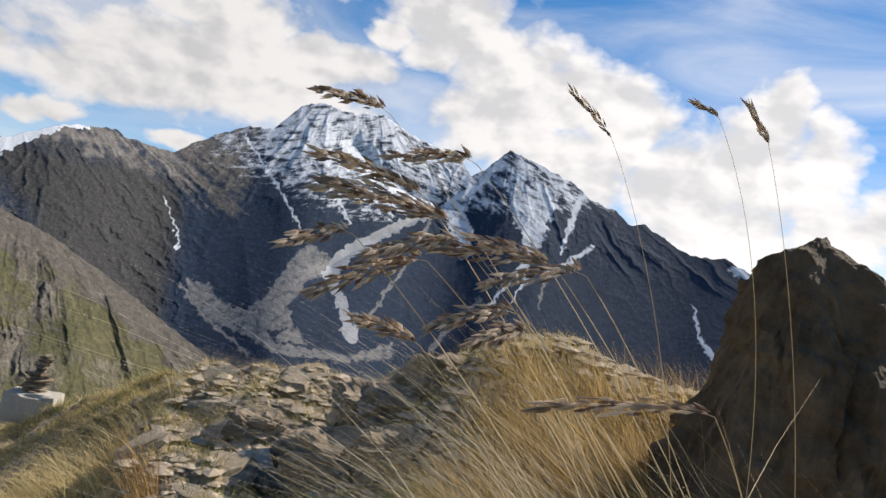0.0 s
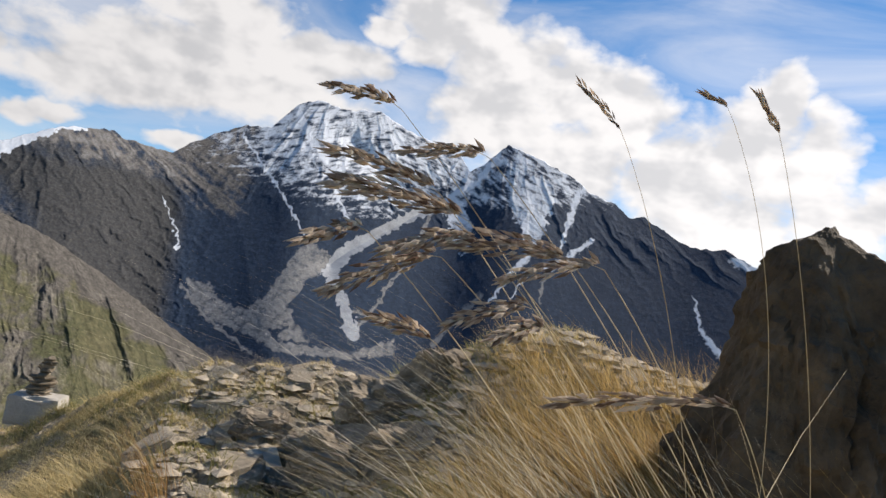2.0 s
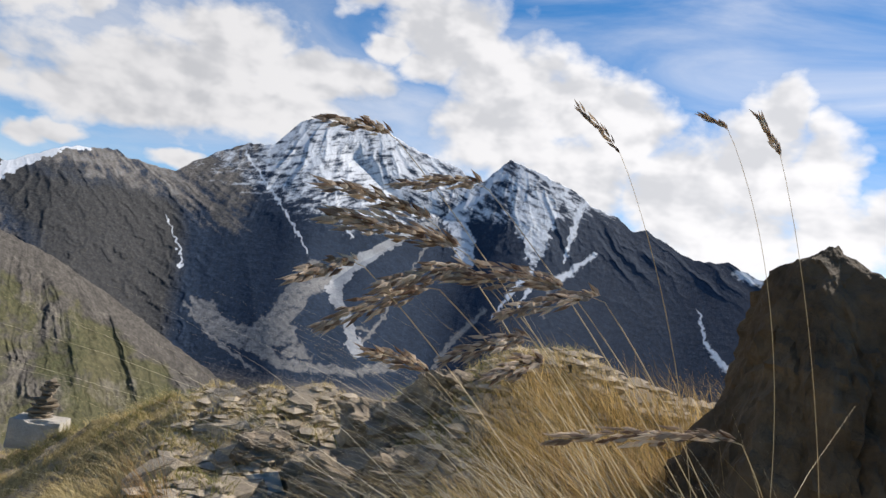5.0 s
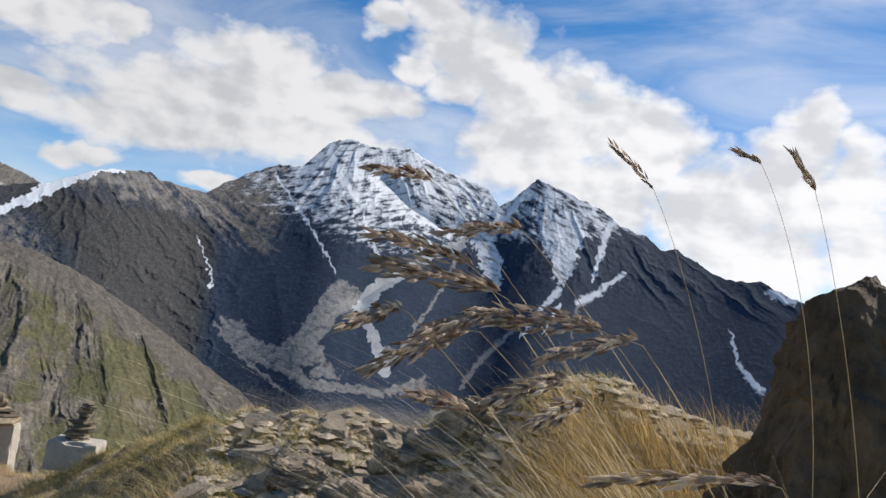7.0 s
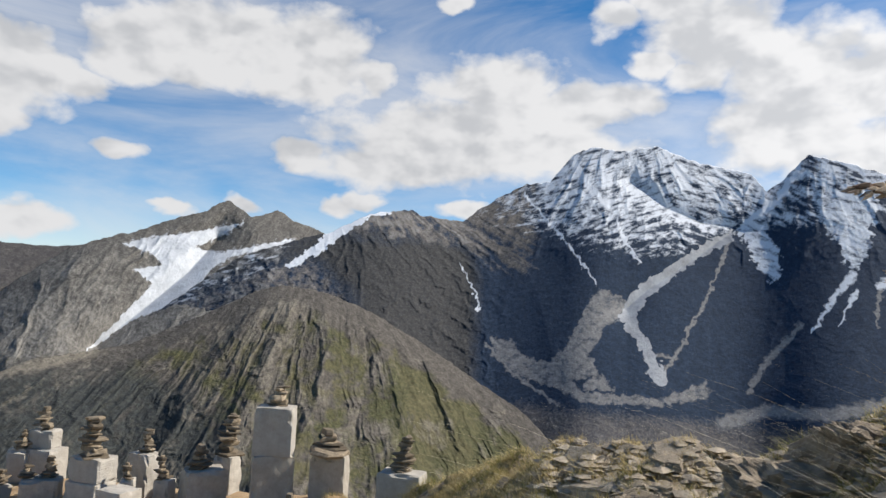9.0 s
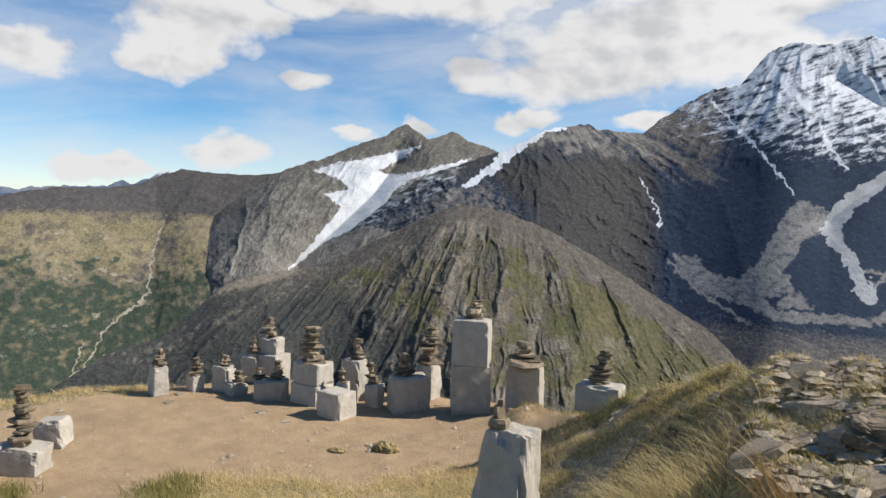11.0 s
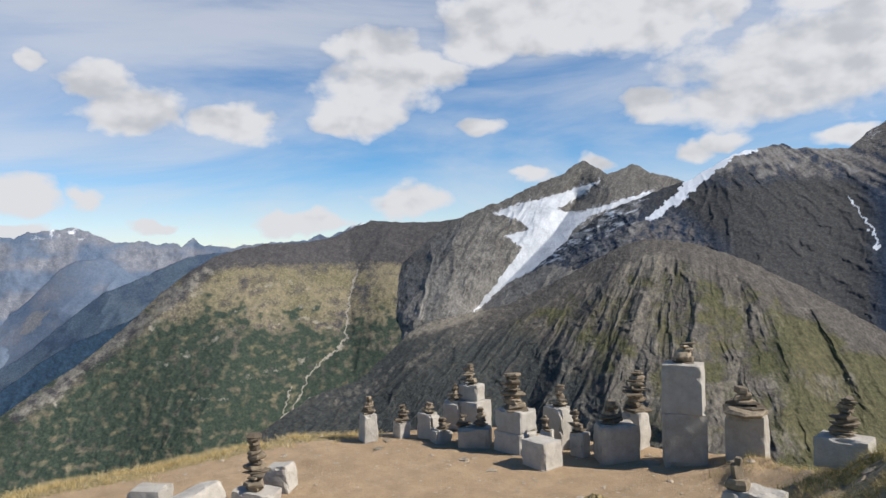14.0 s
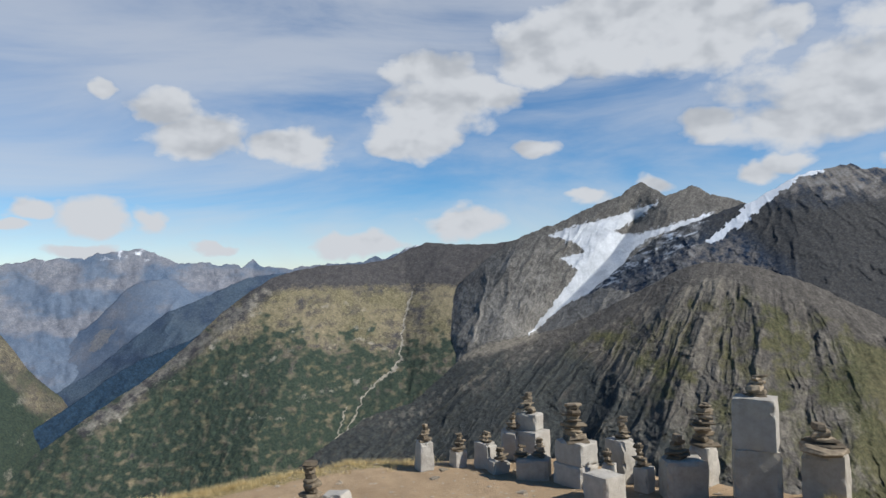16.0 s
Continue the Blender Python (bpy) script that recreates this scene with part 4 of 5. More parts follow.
def rise(az):
    """1 on the stony rise, 0 on the terrace."""
    a = round_az(az)
    return 1 - step(a, 18, 34) + step(a, 190, 255)


def round_az(az):
    return np.where(np.asarray(az) < -100, np.asarray(az) + 360.0, az)


def ground_z(x, y, rough=True):
    x, y = np.asarray(x, float), np.asarray(y, float)
    r, az = np.hypot(x, y), np.degrees(np.arctan2(-x, y))
    rc, zc = np.interp(az, RIM_AZ, RIM_R), np.interp(az, RIM_AZ, RIM_Z)
    h = rise(az)
    up = 0.50 + (zc - 0.50) * np.minimum(r / rc, 1.0)
    flat = zc + (0.62 - zc) * np.clip(1 - r / 4.0, 0, 1) ** 1.2
    z = h * up + (1 - h) * flat
    mound = step(-az, 1.0, 3.0) * (1 - step(-az, 12, 24)) * np.exp(-((r - 2.1) / 0.34) ** 2)
    hollow = np.exp(-((az - 1.5) / 3.0) ** 2) * np.exp(-((r - 2.0) / 0.25) ** 2)
    z = z + 0.05 * mound - 0.10 * hollow
    over = np.maximum(r - rc, 0)
    z = z - np.minimum(0.85 * over - 0.12 * (1 - np.exp(-over * 4)), 900) * (over > 0)
    if rough:
        near = np.exp(-np.maximum(r - 9, 0) / 40)
        z = z + near * ((0.012 + 0.045 * h) * fbm(x * 1.7, y * 1.7, 4, 101) + (0.004 + 0.030 * h) * fbm(x * 6, y * 6, 5, 102, 0.55))
        flank = step(az, 9, 14) * (1 - step(az, 30, 36)) * step(r, 1.6, 2.0) * (1 - step(r, rc, rc + 0.3))
        z = z + flank * 0.075 * np.maximum(0.0, fbm(x * 2.6, y * 2.6, 4, 104)) ** 0.8
        z = z + np.clip(r - 10, 0, 400) * 0.06 * fbm(x * 0.02, y * 0.02, 4, 103)
    return z


def ground():
    az = np.concatenate([np.arange(-180, -40, 2.0), np.arange(-40, 95, 0.3), np.arange(95, 180.5, 1.0)])
    r = np.concatenate([[0.0], np.geomspace(0.12, 9, 260), np.geomspace(9.5, 4900, 60)])
    A, R = np.meshgrid(az, r, indexing="ij")
    X, Y = -np.sin(np.radians(A)) * R, np.cos(np.radians(A)) * R
    Z = ground_z(X, Y)
    n = len(r)
    i, j = np.meshgrid(np.arange(len(az) - 1), np.arange(n - 1), indexing="ij")
    q = (i * n + j).ravel()
    ob = mesh_object("ground", np.stack([X, Y, Z], -1).reshape(-1, 3), np.stack([q, q + n, q + n + 1, q + 1], 1), GROUND, True)
    h = rise(A)
    n1, n2 = fbm(X * 0.9, Y * 0.9, 4, 111), fbm(X * 3, Y * 3, 4, 112)
    rc = np.interp(A, RIM_AZ, RIM_R)
    A2 = round_az(A)
    rim = step(R, rc - 0.35, rc - 0.05) * step(A2, 58, 64)
    earth = (1 - h) * step(R + 0.9 * n1 - 0.25 * step(A2, 60, 66), 3.35, 3.9) * (1 - rim) * (R < rc + 0.5)
    thatch = 0.62 + 0.4 * n1 + 0.3 * n2 + 0.25 - 0.45 * step(A2, 10, 14) * (1 - step(A2, 30, 36)) * (fbm(X * 2.6, Y * 2.6, 4, 104) < 0.05) - 0.55 * (1 - step(A2, 6, 16)) - 0.55 * step(A2, 190, 255)
    cover(ob, np.stack([earth, thatch, h, np.ones_like(h)], -1).reshape(-1, 4))
    return tagged(ob, "sandy trodden terrace with dry grass and a stony rise", "ground", kind="structure")


ground()


def at_polar(az, r):
    b = bearing(az)
    return b.x * r, b.y * r


# ---- stone blocks and cairns on the terrace ----
def block_mesh(w, d, h, seed, taper=1.0, chip=0.017, round_=0.009):
    bm = bmesh.new()
    bmesh.ops.create_cube(bm, size=1.0)
    bmesh.ops.subdivide_edges(bm, edges=bm.edges[:], cuts=7, use_grid_fill=True)
    half = Vector((w / 2, d / 2, h / 2))
    off = Vector((seed * 3.1, seed * 1.7, seed * 0.9))
    for v in bm.verts:
        p = Vector((v.co.x * w, v.co.y * d, v.co.z * h))
        core = Vector([max(-half[i] + round_, min(half[i] - round_, p[i])) for i in range(3)])
        out = p - core
        edge = sum(1 for i in range(3) if abs(out[i]) > round_ * 0.5)
        if out.length > 1e-6:
            p = core + out.normalized() * round_
        n = noise.fractal(p * 9 + off, 1.0, 2.0, 4)
        bite = noise.noise(p * 14 + off * 2)
        if edge >= 2:
            p -= out.normalized() * max(0.0, bite) * chip * 2.2
        p += (p.normalized() if p.length else p) * n * chip * 0.35
        k = 1 + (taper - 1) * (p.z / h + 0.5)
        p.x, p.y, p.z = p.x * k, p.y * k, p.z + h / 2
        v.co = p
    return bm


def stone_block(x, y, z, w, d, h, turn, seed, label, taper=1.0, tilt=(0, 0), chip=0.022):
    ob = part("stone_block", block_mesh(w, d, h, seed, taper, chip), BUFF if seed in (13, 15, 16, 7) else BLOCK)
    ob.matrix_world = pose(x, y, z, tilt[0], tilt[1], turn)
    return tagged(ob, label, "stone block", "pale stone blocks on the terrace")


def flat_stone(w, d, h, rng, sides=9):
    """One rough flat stone, about 50 triangles."""
    bm = bmesh.new()
    rings = []
    wob = [rng.uniform(0.62, 1.20) for _ in range(sides)]
    lean = (rng.uniform(-0.12, 0.12), rng.uniform(-0.12, 0.12))
    for lvl, (s, t) in enumerate(((0.88, 0.0), (1.0, 0.30), (0.97, 0.72), (0.84, 1.0))):
        ring = []
        for i in range(sides):
            a = 2 * math.pi * i / sides
            q = s * wob[i] * rng.uniform(0.93, 1.05)
            ring.append(bm.verts.new((0.5 * w * q * math.cos(a) + lean[0] * w * t, 0.5 * d * q * math.sin(a) + lean[1] * d * t,
                                      h * (t + rng.uniform(-0.09, 0.09) * (0.3 if lvl in (0, 3) else 1)))))
        rings.append(ring)
    for a, b in zip(rings, rings[1:]):
        for i in range(sides):
            bm.faces.new((a[i], a[(i + 1) % sides], b[(i + 1) % sides], b[i]))
    bm.faces.new(rings[0][::-1])
    bm.faces.new(rings[-1])
    return bm


def cairn(x, y, z, w, h, count, seed, label, top=0.45, wide_first=False, turn=0.0):
    rng = random.Random(seed)
    root = new("stone_cairn")
    root.matrix_world = pose(x, y, z, 0, 0, turn)
    count = int(count * 1.55) if count > 3 else count
    loose = 1.0 if count > 3 else 0.3
    hs = [rng.uniform(0.35, 1.5) for _ in range(count)]
    k = h / sum(hs)
    at = 0.0
    ox = oy = 0.0
    for i, q in enumerate(hs):
        f = i / max(1, count - 1)
        s = w * (1 - (1 - top) * f ** 0.9) * rng.uniform(0.74, 1.42)
        st = part("stone", flat_stone(s, s * rng.uniform(0.55, 0.9), q * k * 1.05, rng, rng.choice((5, 6, 7, 8))), SLATE, root)
        ox += rng.uniform(-0.10, 0.10) * loose * w * (1 - 0.5 * f)
        oy += rng.uniform(-0.08, 0.08) * loose * w * (1 - 0.5 * f)
        st.matrix_basis = pose(ox, oy, at, rng.uniform(-6, 6), rng.uniform(-6, 6), rng.uniform(0, 360))
        at += q * k
    return tagged(root, label, "cairn", "cairns of flat stones")


def stack(x, y, wide, h, phi, seed, label, crown=None, deep=0.8, taper=1.0, z=None, tilt=(0, 0), chip=0.024, more=()):
    """A block whose front base stands at x, y, seen wide metres across when turned by phi, with what is piled on it."""
    az = math.degrees(math.atan2(-x, y))
    c, s = abs(math.cos(radians(phi))), abs(math.sin(radians(phi)))
    w = wide / (c + deep * s)
    d = w * deep
    b = bearing(az)
    back = 0.5 * (d * c + w * s) * 0.9
    px, py = x + b.x * back, y + b.y * back
    g = float(ground_z(px, py, False)) if z is None else z
    stone_block(px, py, g - 0.02, w, d, h + 0.02, az - phi, seed, label, taper, tilt, chip)
    level = g + h
    for ww, hh, pp, lab in more:
        w2 = ww / (abs(math.cos(radians(pp))) + 0.8 * abs(math.sin(radians(pp))))
        stone_block(px, py, level - 0.004, w2, w2 * 0.8, hh, az - pp, seed + 50, lab, 0.97, (0, 0), chip)
        level += hh - 0.004
    if crown:
        cw, ch, cn, lab = crown[:4]
        dx = crown[4] if len(crown) > 4 else 0.0
        top = crown[5] if len(crown) > 5 else 0.45
        side = bearing(az - 90)
        cairn(px + side.x * dx, py + side.y * dx, level - 0.004, cw, ch, cn, seed * 7 + 3, lab, top)
    return px, py, level


PALE = "pale sawn stone block with chipped edges on sandy ground"
PILE = "small cairn of flat brown stones on a pale block"
stack(-4.935, 2.973, 0.164, 0.221, 70, 1, "pale tapering stone block at the terrace edge", (0.141, 0.137, 5, PILE, 0.01), 0.8, 0.88)
stack(-4.873, 3.246, 0.145, 0.127, 64, 2, "small square pale stone block", (0.118, 0.136, 6, PILE))
stack(-4.684, 3.377, 0.185, 0.204, 35, 3, PALE, (0.110, 0.090, 5, PILE))
stack(-4.538, 3.379, 0.173, 0.093, -28, 4, "low pale stone block leaning on its neighbour", (0.12, 0.10, 6, PILE), 0.8, 1.0, None, (0, 9))
stack(-4.80, 3.72, 0.18, 0.240, 20, 5, PALE, (0.13, 0.145, 6, PILE))
stack(-4.646, 3.795, 0.331, 0.241, 38, 6, "pale stone block carrying a smaller block", (0.142, 0.165, 7, "slim cairn of flat stones on stacked blocks"), 0.8, 1.0, None, (0, 0), 0.012,
      ((0.232, 0.137, 30, "pale stone block set upon a larger one"),))
cx, cy, cz = stack(-4.253, 3.495, 0.269, 0.148, 8, 7, "long low pale stone block in shade", (0.11, 0.145, 7, PILE, 0.05))
cairn(cx - 0.07, cy - 0.05, cz - 0.003, 0.11, 0.085, 4, 77, PILE)
stack(-3.917, 3.604, 0.338, 0.152, 42, 8, "pale stone block under another block", (0.211, 0.262, 9, "tall cairn of flat brown stones on stacked blocks"), 0.85, 1.0, None, (0, 0), 0.012,
      ((0.318, 0.165, 40, "pale stone block stacked on another"),))
stack(-3.815, 3.941, 0.235, 0.301, 42, 9, PALE, (0.131, 0.170, 7, PILE))
stack(-3.534, 3.481, 0.284, 0.185, 44, 10, "loose pale stone block lying before the others", None, 0.9, 1.0, None, (0, 0), 0.02)
stack(-3.74, 3.74, 0.11, 0.190, 15, 11, "small pale block behind a larger one", (0.09, 0.10, 4, PILE))
stack(-3.569, 3.898, 0.151, 0.172, 36, 12, PALE, (0.118, 0.160, 7, PILE))
stack(-3.285, 3.950, 0.326, 0.261, -20, 13, "broad buff stone block with a chipped corner", (0.195, 0.159, 5, PILE, -0.03, 0.5), 0.7, 1.0, None, (0, 0), 0.02)
stack(-3.382, 4.292, 0.203, 0.272, 38, 14, PALE, (0.216, 0.294, 10, "tall cairn of thin brown slates"))
stack(-2.889, 4.160, 0.298, 0.346, -5, 15, "upright pale block at the foot of a column", (0.231, 0.135, 4, "low cairn crowning the block column", 0.03), 0.75, 1.0, None, (0, 0), 0.014,
      ((0.294, 0.326, 8, "upright pale block at the top of a column"),))
stack(-2.550, 4.342, 0.280, 0.335, 12, 16, "upright pale block partly in shade", (0.257, 0.160, 4, "cairn of broad flat slates on a block"), 0.75, 0.98)
stack(-1.641, 3.630, 0.277, 0.131, 14, 17, "low pale stone block half sunk in dry grass", (0.137, 0.197, 11, "slim dark cairn of many thin slates", -0.01), 0.7, 1.0, 0.42)
stack(-1.29, 2.14, 0.31, 0.46, 24, 18, "rough pale stone with a broken flank", (0.075, 0.105, 3, "little cairn of rounded stones on a pale stone", -0.02, 0.8), 0.8, 0.66, 0.24, (0, 4), 0.045)
stack(-4.35, 1.17, 0.26, 0.170, 30, 19, "pale stone block lying by the terrace edge", None, 0.9)
stack(-4.00, 1.33, 0.36, 0.190, 52, 20, "long pale stone block tipped on its side", None, 2.0, 1.0, None, (8, -10))
stack(-3.96, 1.63, 0.30, 0.150, 28, 21, "low pale block in green grass", (0.15, 0.32, 11, "leaning tall cairn of small flat stones", 0.0, 0.6), 0.8, 1.0, None, (0, 6))
stack(-4.29, 1.95, 0.22, 0.160, 30, 22, "pale stone block lying behind a cairn", None, 0.9, 1.0, None, (0, -8))
stack(-3.90, 1.05, 0.28, 0.130, 25, 23, "pale stone block with a small pile of pebbles", (0.10, 0.10, 4, PILE))

# ---- boulder ----


def boulder():
    bm = bmesh.new()
    bmesh.ops.create_icosphere(bm, subdivisions=6, radius=1.0)
    for v in bm.verts:
        p = v.co.copy()
        t = (p.z + 1) / 2
        k = 0.045 + 0.25 * (1 - t) ** 0.72
        q = Vector((p.x, p.y, 0))
        q = q.normalized() * min(1.0, q.length * 1.55 + 0.02) if q.length > 1e-6 else q
        n = noise.hetero_terrain(p * 1.7 + Vector((4, 2, 1)), 0.9, 2.0, 6, 0.7)
        facet = noise.cell(p * 2.4)
        s = 1 + 0.12 * (n - 0.6) + 0.07 * facet + 0.08 * noise.fractal(p * 6, 0.7, 2.0, 6) + 0.035 * noise.cell(Vector((p.x * 5, p.y * 5, p.z * 9)))
        v.co = (q.x * k * s, q.y * k * s * 0.9, 0.82 * t - 0.13 + 0.02 * n)
    ob = part("boulder", bm, BOULDER)
    x, y = at_polar(-26.0, 1.55)
    ob.matrix_world = pose(x + 0.33, y + 0.05, 0.96, 0, 0, 30)
    return tagged(ob, "dark pointed boulder in its own shade among tall grass", "boulder")


boulder()

# ---- slabs and rubble on the rise ----
RNG = random.Random(11)
SLAB_MESHES = []


def plate(d, h, rng):
    """A broken flat stone one metre wide: two layers with a ragged step, worn corners and an uneven top."""
    bm = bmesh.new()
    sides = rng.choice((8, 9, 10, 11))
    ang = sorted(2 * math.pi * (i + rng.uniform(-0.38, 0.38)) / sides for i in range(sides))
    far = [rng.uniform(0.62, 1.12) for _ in range(sides)]
    cut, slope = rng.uniform(0.35, 0.65), (rng.uniform(-0.10, 0.10), rng.uniform(-0.10, 0.10))
    shelf = [rng.uniform(0.78, 1.0) for _ in range(sides)]
    rings = []
    for size, level in ((1.12, -0.5), (1.04, cut * 0.4), (0.98, cut), (0.0, cut + 0.04), (0.0, 0.94), (-0.1, 1.0)):
        ring = []
        for a, f, sh in zip(ang, far, shelf):
            q = 0.5 * f * (size if size > 0 else sh + size) * rng.uniform(0.965, 1.02)
            x, y = q * math.cos(a), q * math.sin(a) * d
            ring.append(bm.verts.new((x, y, h * (level + rng.uniform(-0.06, 0.06)) + (slope[0] * x + slope[1] * y) * level)))
        rings.append(ring)
    for a, b in zip(rings, rings[1:]):
        for i in range(sides):
            bm.faces.new((a[i], a[(i + 1) % sides], b[(i + 1) % sides], b[i]))
    bm.faces.new(rings[0][::-1])
    mid = bm.verts.new((rng.uniform(-0.1, 0.1), rng.uniform(-0.1, 0.1) * d, h * rng.uniform(0.95, 1.12)))
    for i in range(sides):
        bm.faces.new((rings[-1][i], rings[-1][(i + 1) % sides], mid))
    return bm


for k in range(20):
    bm = plate(RNG.uniform(0.5, 0.95), RNG.uniform(0.07, 0.17), RNG)
    me = bpy.data.meshes.new("loose_rock")
    bm.to_mesh(me)
    bm.free()
    me.materials.append(SLAB)
    SLAB_MESHES.append(me)


def slab(x, y, size, k, tilt=(0, 0), turn=0.0, lift=0.0, label="weathered grey-brown stone slab lying in dry grass"):
    ob = new("loose_rock", SLAB_MESHES[k % len(SLAB_MESHES)])
    e = 0.05
    gx = float(ground_z(x + e, y, False) - ground_z(x - e, y, False)) / (2 * e)
    gy = float(ground_z(x, y + e, False) - ground_z(x, y - e, False)) / (2 * e)
    up = Vector((-gx, -gy, 1)).normalized()
    m = Vector((0, 0, 1)).rotation_difference(up).to_matrix().to_4x4()
    ob.matrix_world = Matrix.Translation((x, y, float(ground_z(x, y)) + lift)) @ m @ pose(0, 0, 0, tilt[0], tilt[1], turn) @ Matrix.Diagonal((size, size, size, 1))
    return tagged(ob, label, "rock", "loose rocks on the stony rise", "thing")


for az, r, size, k, tilt, turn, lift, label in (
        (3.0, 2.60, 0.24, 15, (10, 3), 20, -0.02, "broad flat slab crowning the stony rise"),
        (-1.5, 2.58, 0.20, 4, (-4, 6), 70, -0.01, "broad flat slab crowning the stony rise"),
        (8.5, 2.45, 0.24, 5, (10, 0), 150, -0.012, "sloping slab half under turf"),
        (7.2, 2.22, 0.19, 12, (14, -8), 95, -0.01, "sloping slab half under turf"),
        (1.5, 1.90, 0.30, 3, (3, 4), 40, -0.035, "large flat slab at the foot of the rise"),
        (6.0, 1.95, 0.24, 6, (0, 4), 200, -0.03, "large flat slab at the foot of the rise"),
        (-1.0, 1.72, 0.22, 9, (4, -3), 120, -0.03, "large flat slab at the foot of the rise"),
        (-9.0, 2.22, 0.20, 8, (22, 8), 85, 0.0, "tilted slab of a broken ledge"),
        (-3.2, 2.34, 0.19, 11, (26, 0), 40, 0.01, "tilted slab of a broken ledge"),
        (-6.6, 2.36, 0.22, 13, (-18, 10), 15, 0.01, "tilted slab of a broken ledge"),
        (-5.5, 2.2, 0.20, 10, (34, 0), 60, 0.01, "tilted slab of a broken ledge")):
    sx, sy = at_polar(az, r)
    slab(sx, sy, size, k, tilt, turn, lift, label)


def upright_stone():
    """A pale wedge standing on edge, its broad face turned to the sun."""
    bm = block_mesh(0.13, 0.105, 0.045, 41, 0.80, 0.03, 0.006)
    ob = part("loose_rock", bm, PALE_ROCK)
    x, y = at_polar(3.4, 2.02)
    face = Vector((0.55, -0.50, 0.67)).to_track_quat("Z", "X").to_matrix().to_4x4()
    ob.matrix_world = Matrix.Translation((x, y, float(ground_z(x, y)) + 0.005)) @ face
    return tagged(ob, "pale upright stone catching the sun", "rock", "loose rocks on the stony rise", "thing")


upright_stone()


def ledge(az, r, w, d, h, turn, tilt, seed, sink):
    """Half-buried angular outcrop of brown rock."""
    bm = bmesh.new()
    bmesh.ops.create_icosphere(bm, subdivisions=5, radius=1.0)
    off = Vector((seed * 1.7, seed * 0.6, 0))
    for v in bm.verts:
        p = v.co.copy()
        q = Vector([math.copysign(abs(c) ** 0.62, c) for c in p])
        k = 1 + 0.30 * noise.fractal(p * 1.6 + off, 0.9, 2.0, 5) + 0.13 * noise.cell(p * 3.1 + off) + 0.05 * noise.cell(Vector((p.x * 4, p.y * 4, p.z * 11)) + off)
        v.co = (q.x * k * w / 2, q.y * k * d / 2, q.z * k * h / 2)
    ob = part("rock_ledge", bm, LEDGE)
    x, y = at_polar(az, r)
    ob.matrix_world = pose(x, y, float(ground_z(x, y, False)) + h / 2 - sink, tilt[0], tilt[1], az + turn)
    return tagged(ob, "half-buried brown rock ledge with a shaded face", "rock", "rock ledges of the stony rise")


for row in ((-5.6, 2.16, 0.30, 0.22, 0.17, 24, (14, -6), 61, 0.10), (-1.2, 2.10, 0.22, 0.16, 0.14, -12, (14, 5), 62, 0.085),
            (-9.8, 2.20, 0.26, 0.20, 0.15, 40, (8, 8), 63, 0.09), (4.6, 2.22, 0.17, 0.12, 0.10, 10, (12, -4), 64, 0.06),
            (-3.6, 1.90, 0.26, 0.18, 0.15, -20, (16, 0), 65, 0.09), (1.0, 1.97, 0.16, 0.13, 0.12, 30, (10, 6), 66, 0.07),
            (-8.0, 1.86, 0.20, 0.15, 0.13, 5, (12, -8), 67, 0.08)):
    ledge(*row)
made = 0
while made < 285:
    az = RNG.uniform(-26, 24) if made % 3 else RNG.uniform(-4, 14)
    rim = float(np.interp(az, RIM_AZ, RIM_R))
    r = rim - 0.06 - abs(RNG.gauss(0, 0.55))
    if r < 1.3:
        continue
    sx, sy = at_polar(az, r)
    if az > 13 and float(fbm(np.array(sx * 1.3), np.array(sy * 1.3), 3, 140)) < 0.1:
        continue
    size = min(0.17, 0.050 * math.exp(abs(RNG.gauss(0, 0.58))))
    steep = RNG.random() < (0.35 if az < -2 else 0.12)
    slab(sx, sy, size, made, (RNG.uniform(10, 40) if steep else RNG.uniform(-9, 9), RNG.uniform(-9, 9)), RNG.uniform(0, 360), -0.02 * size)
    made += 1


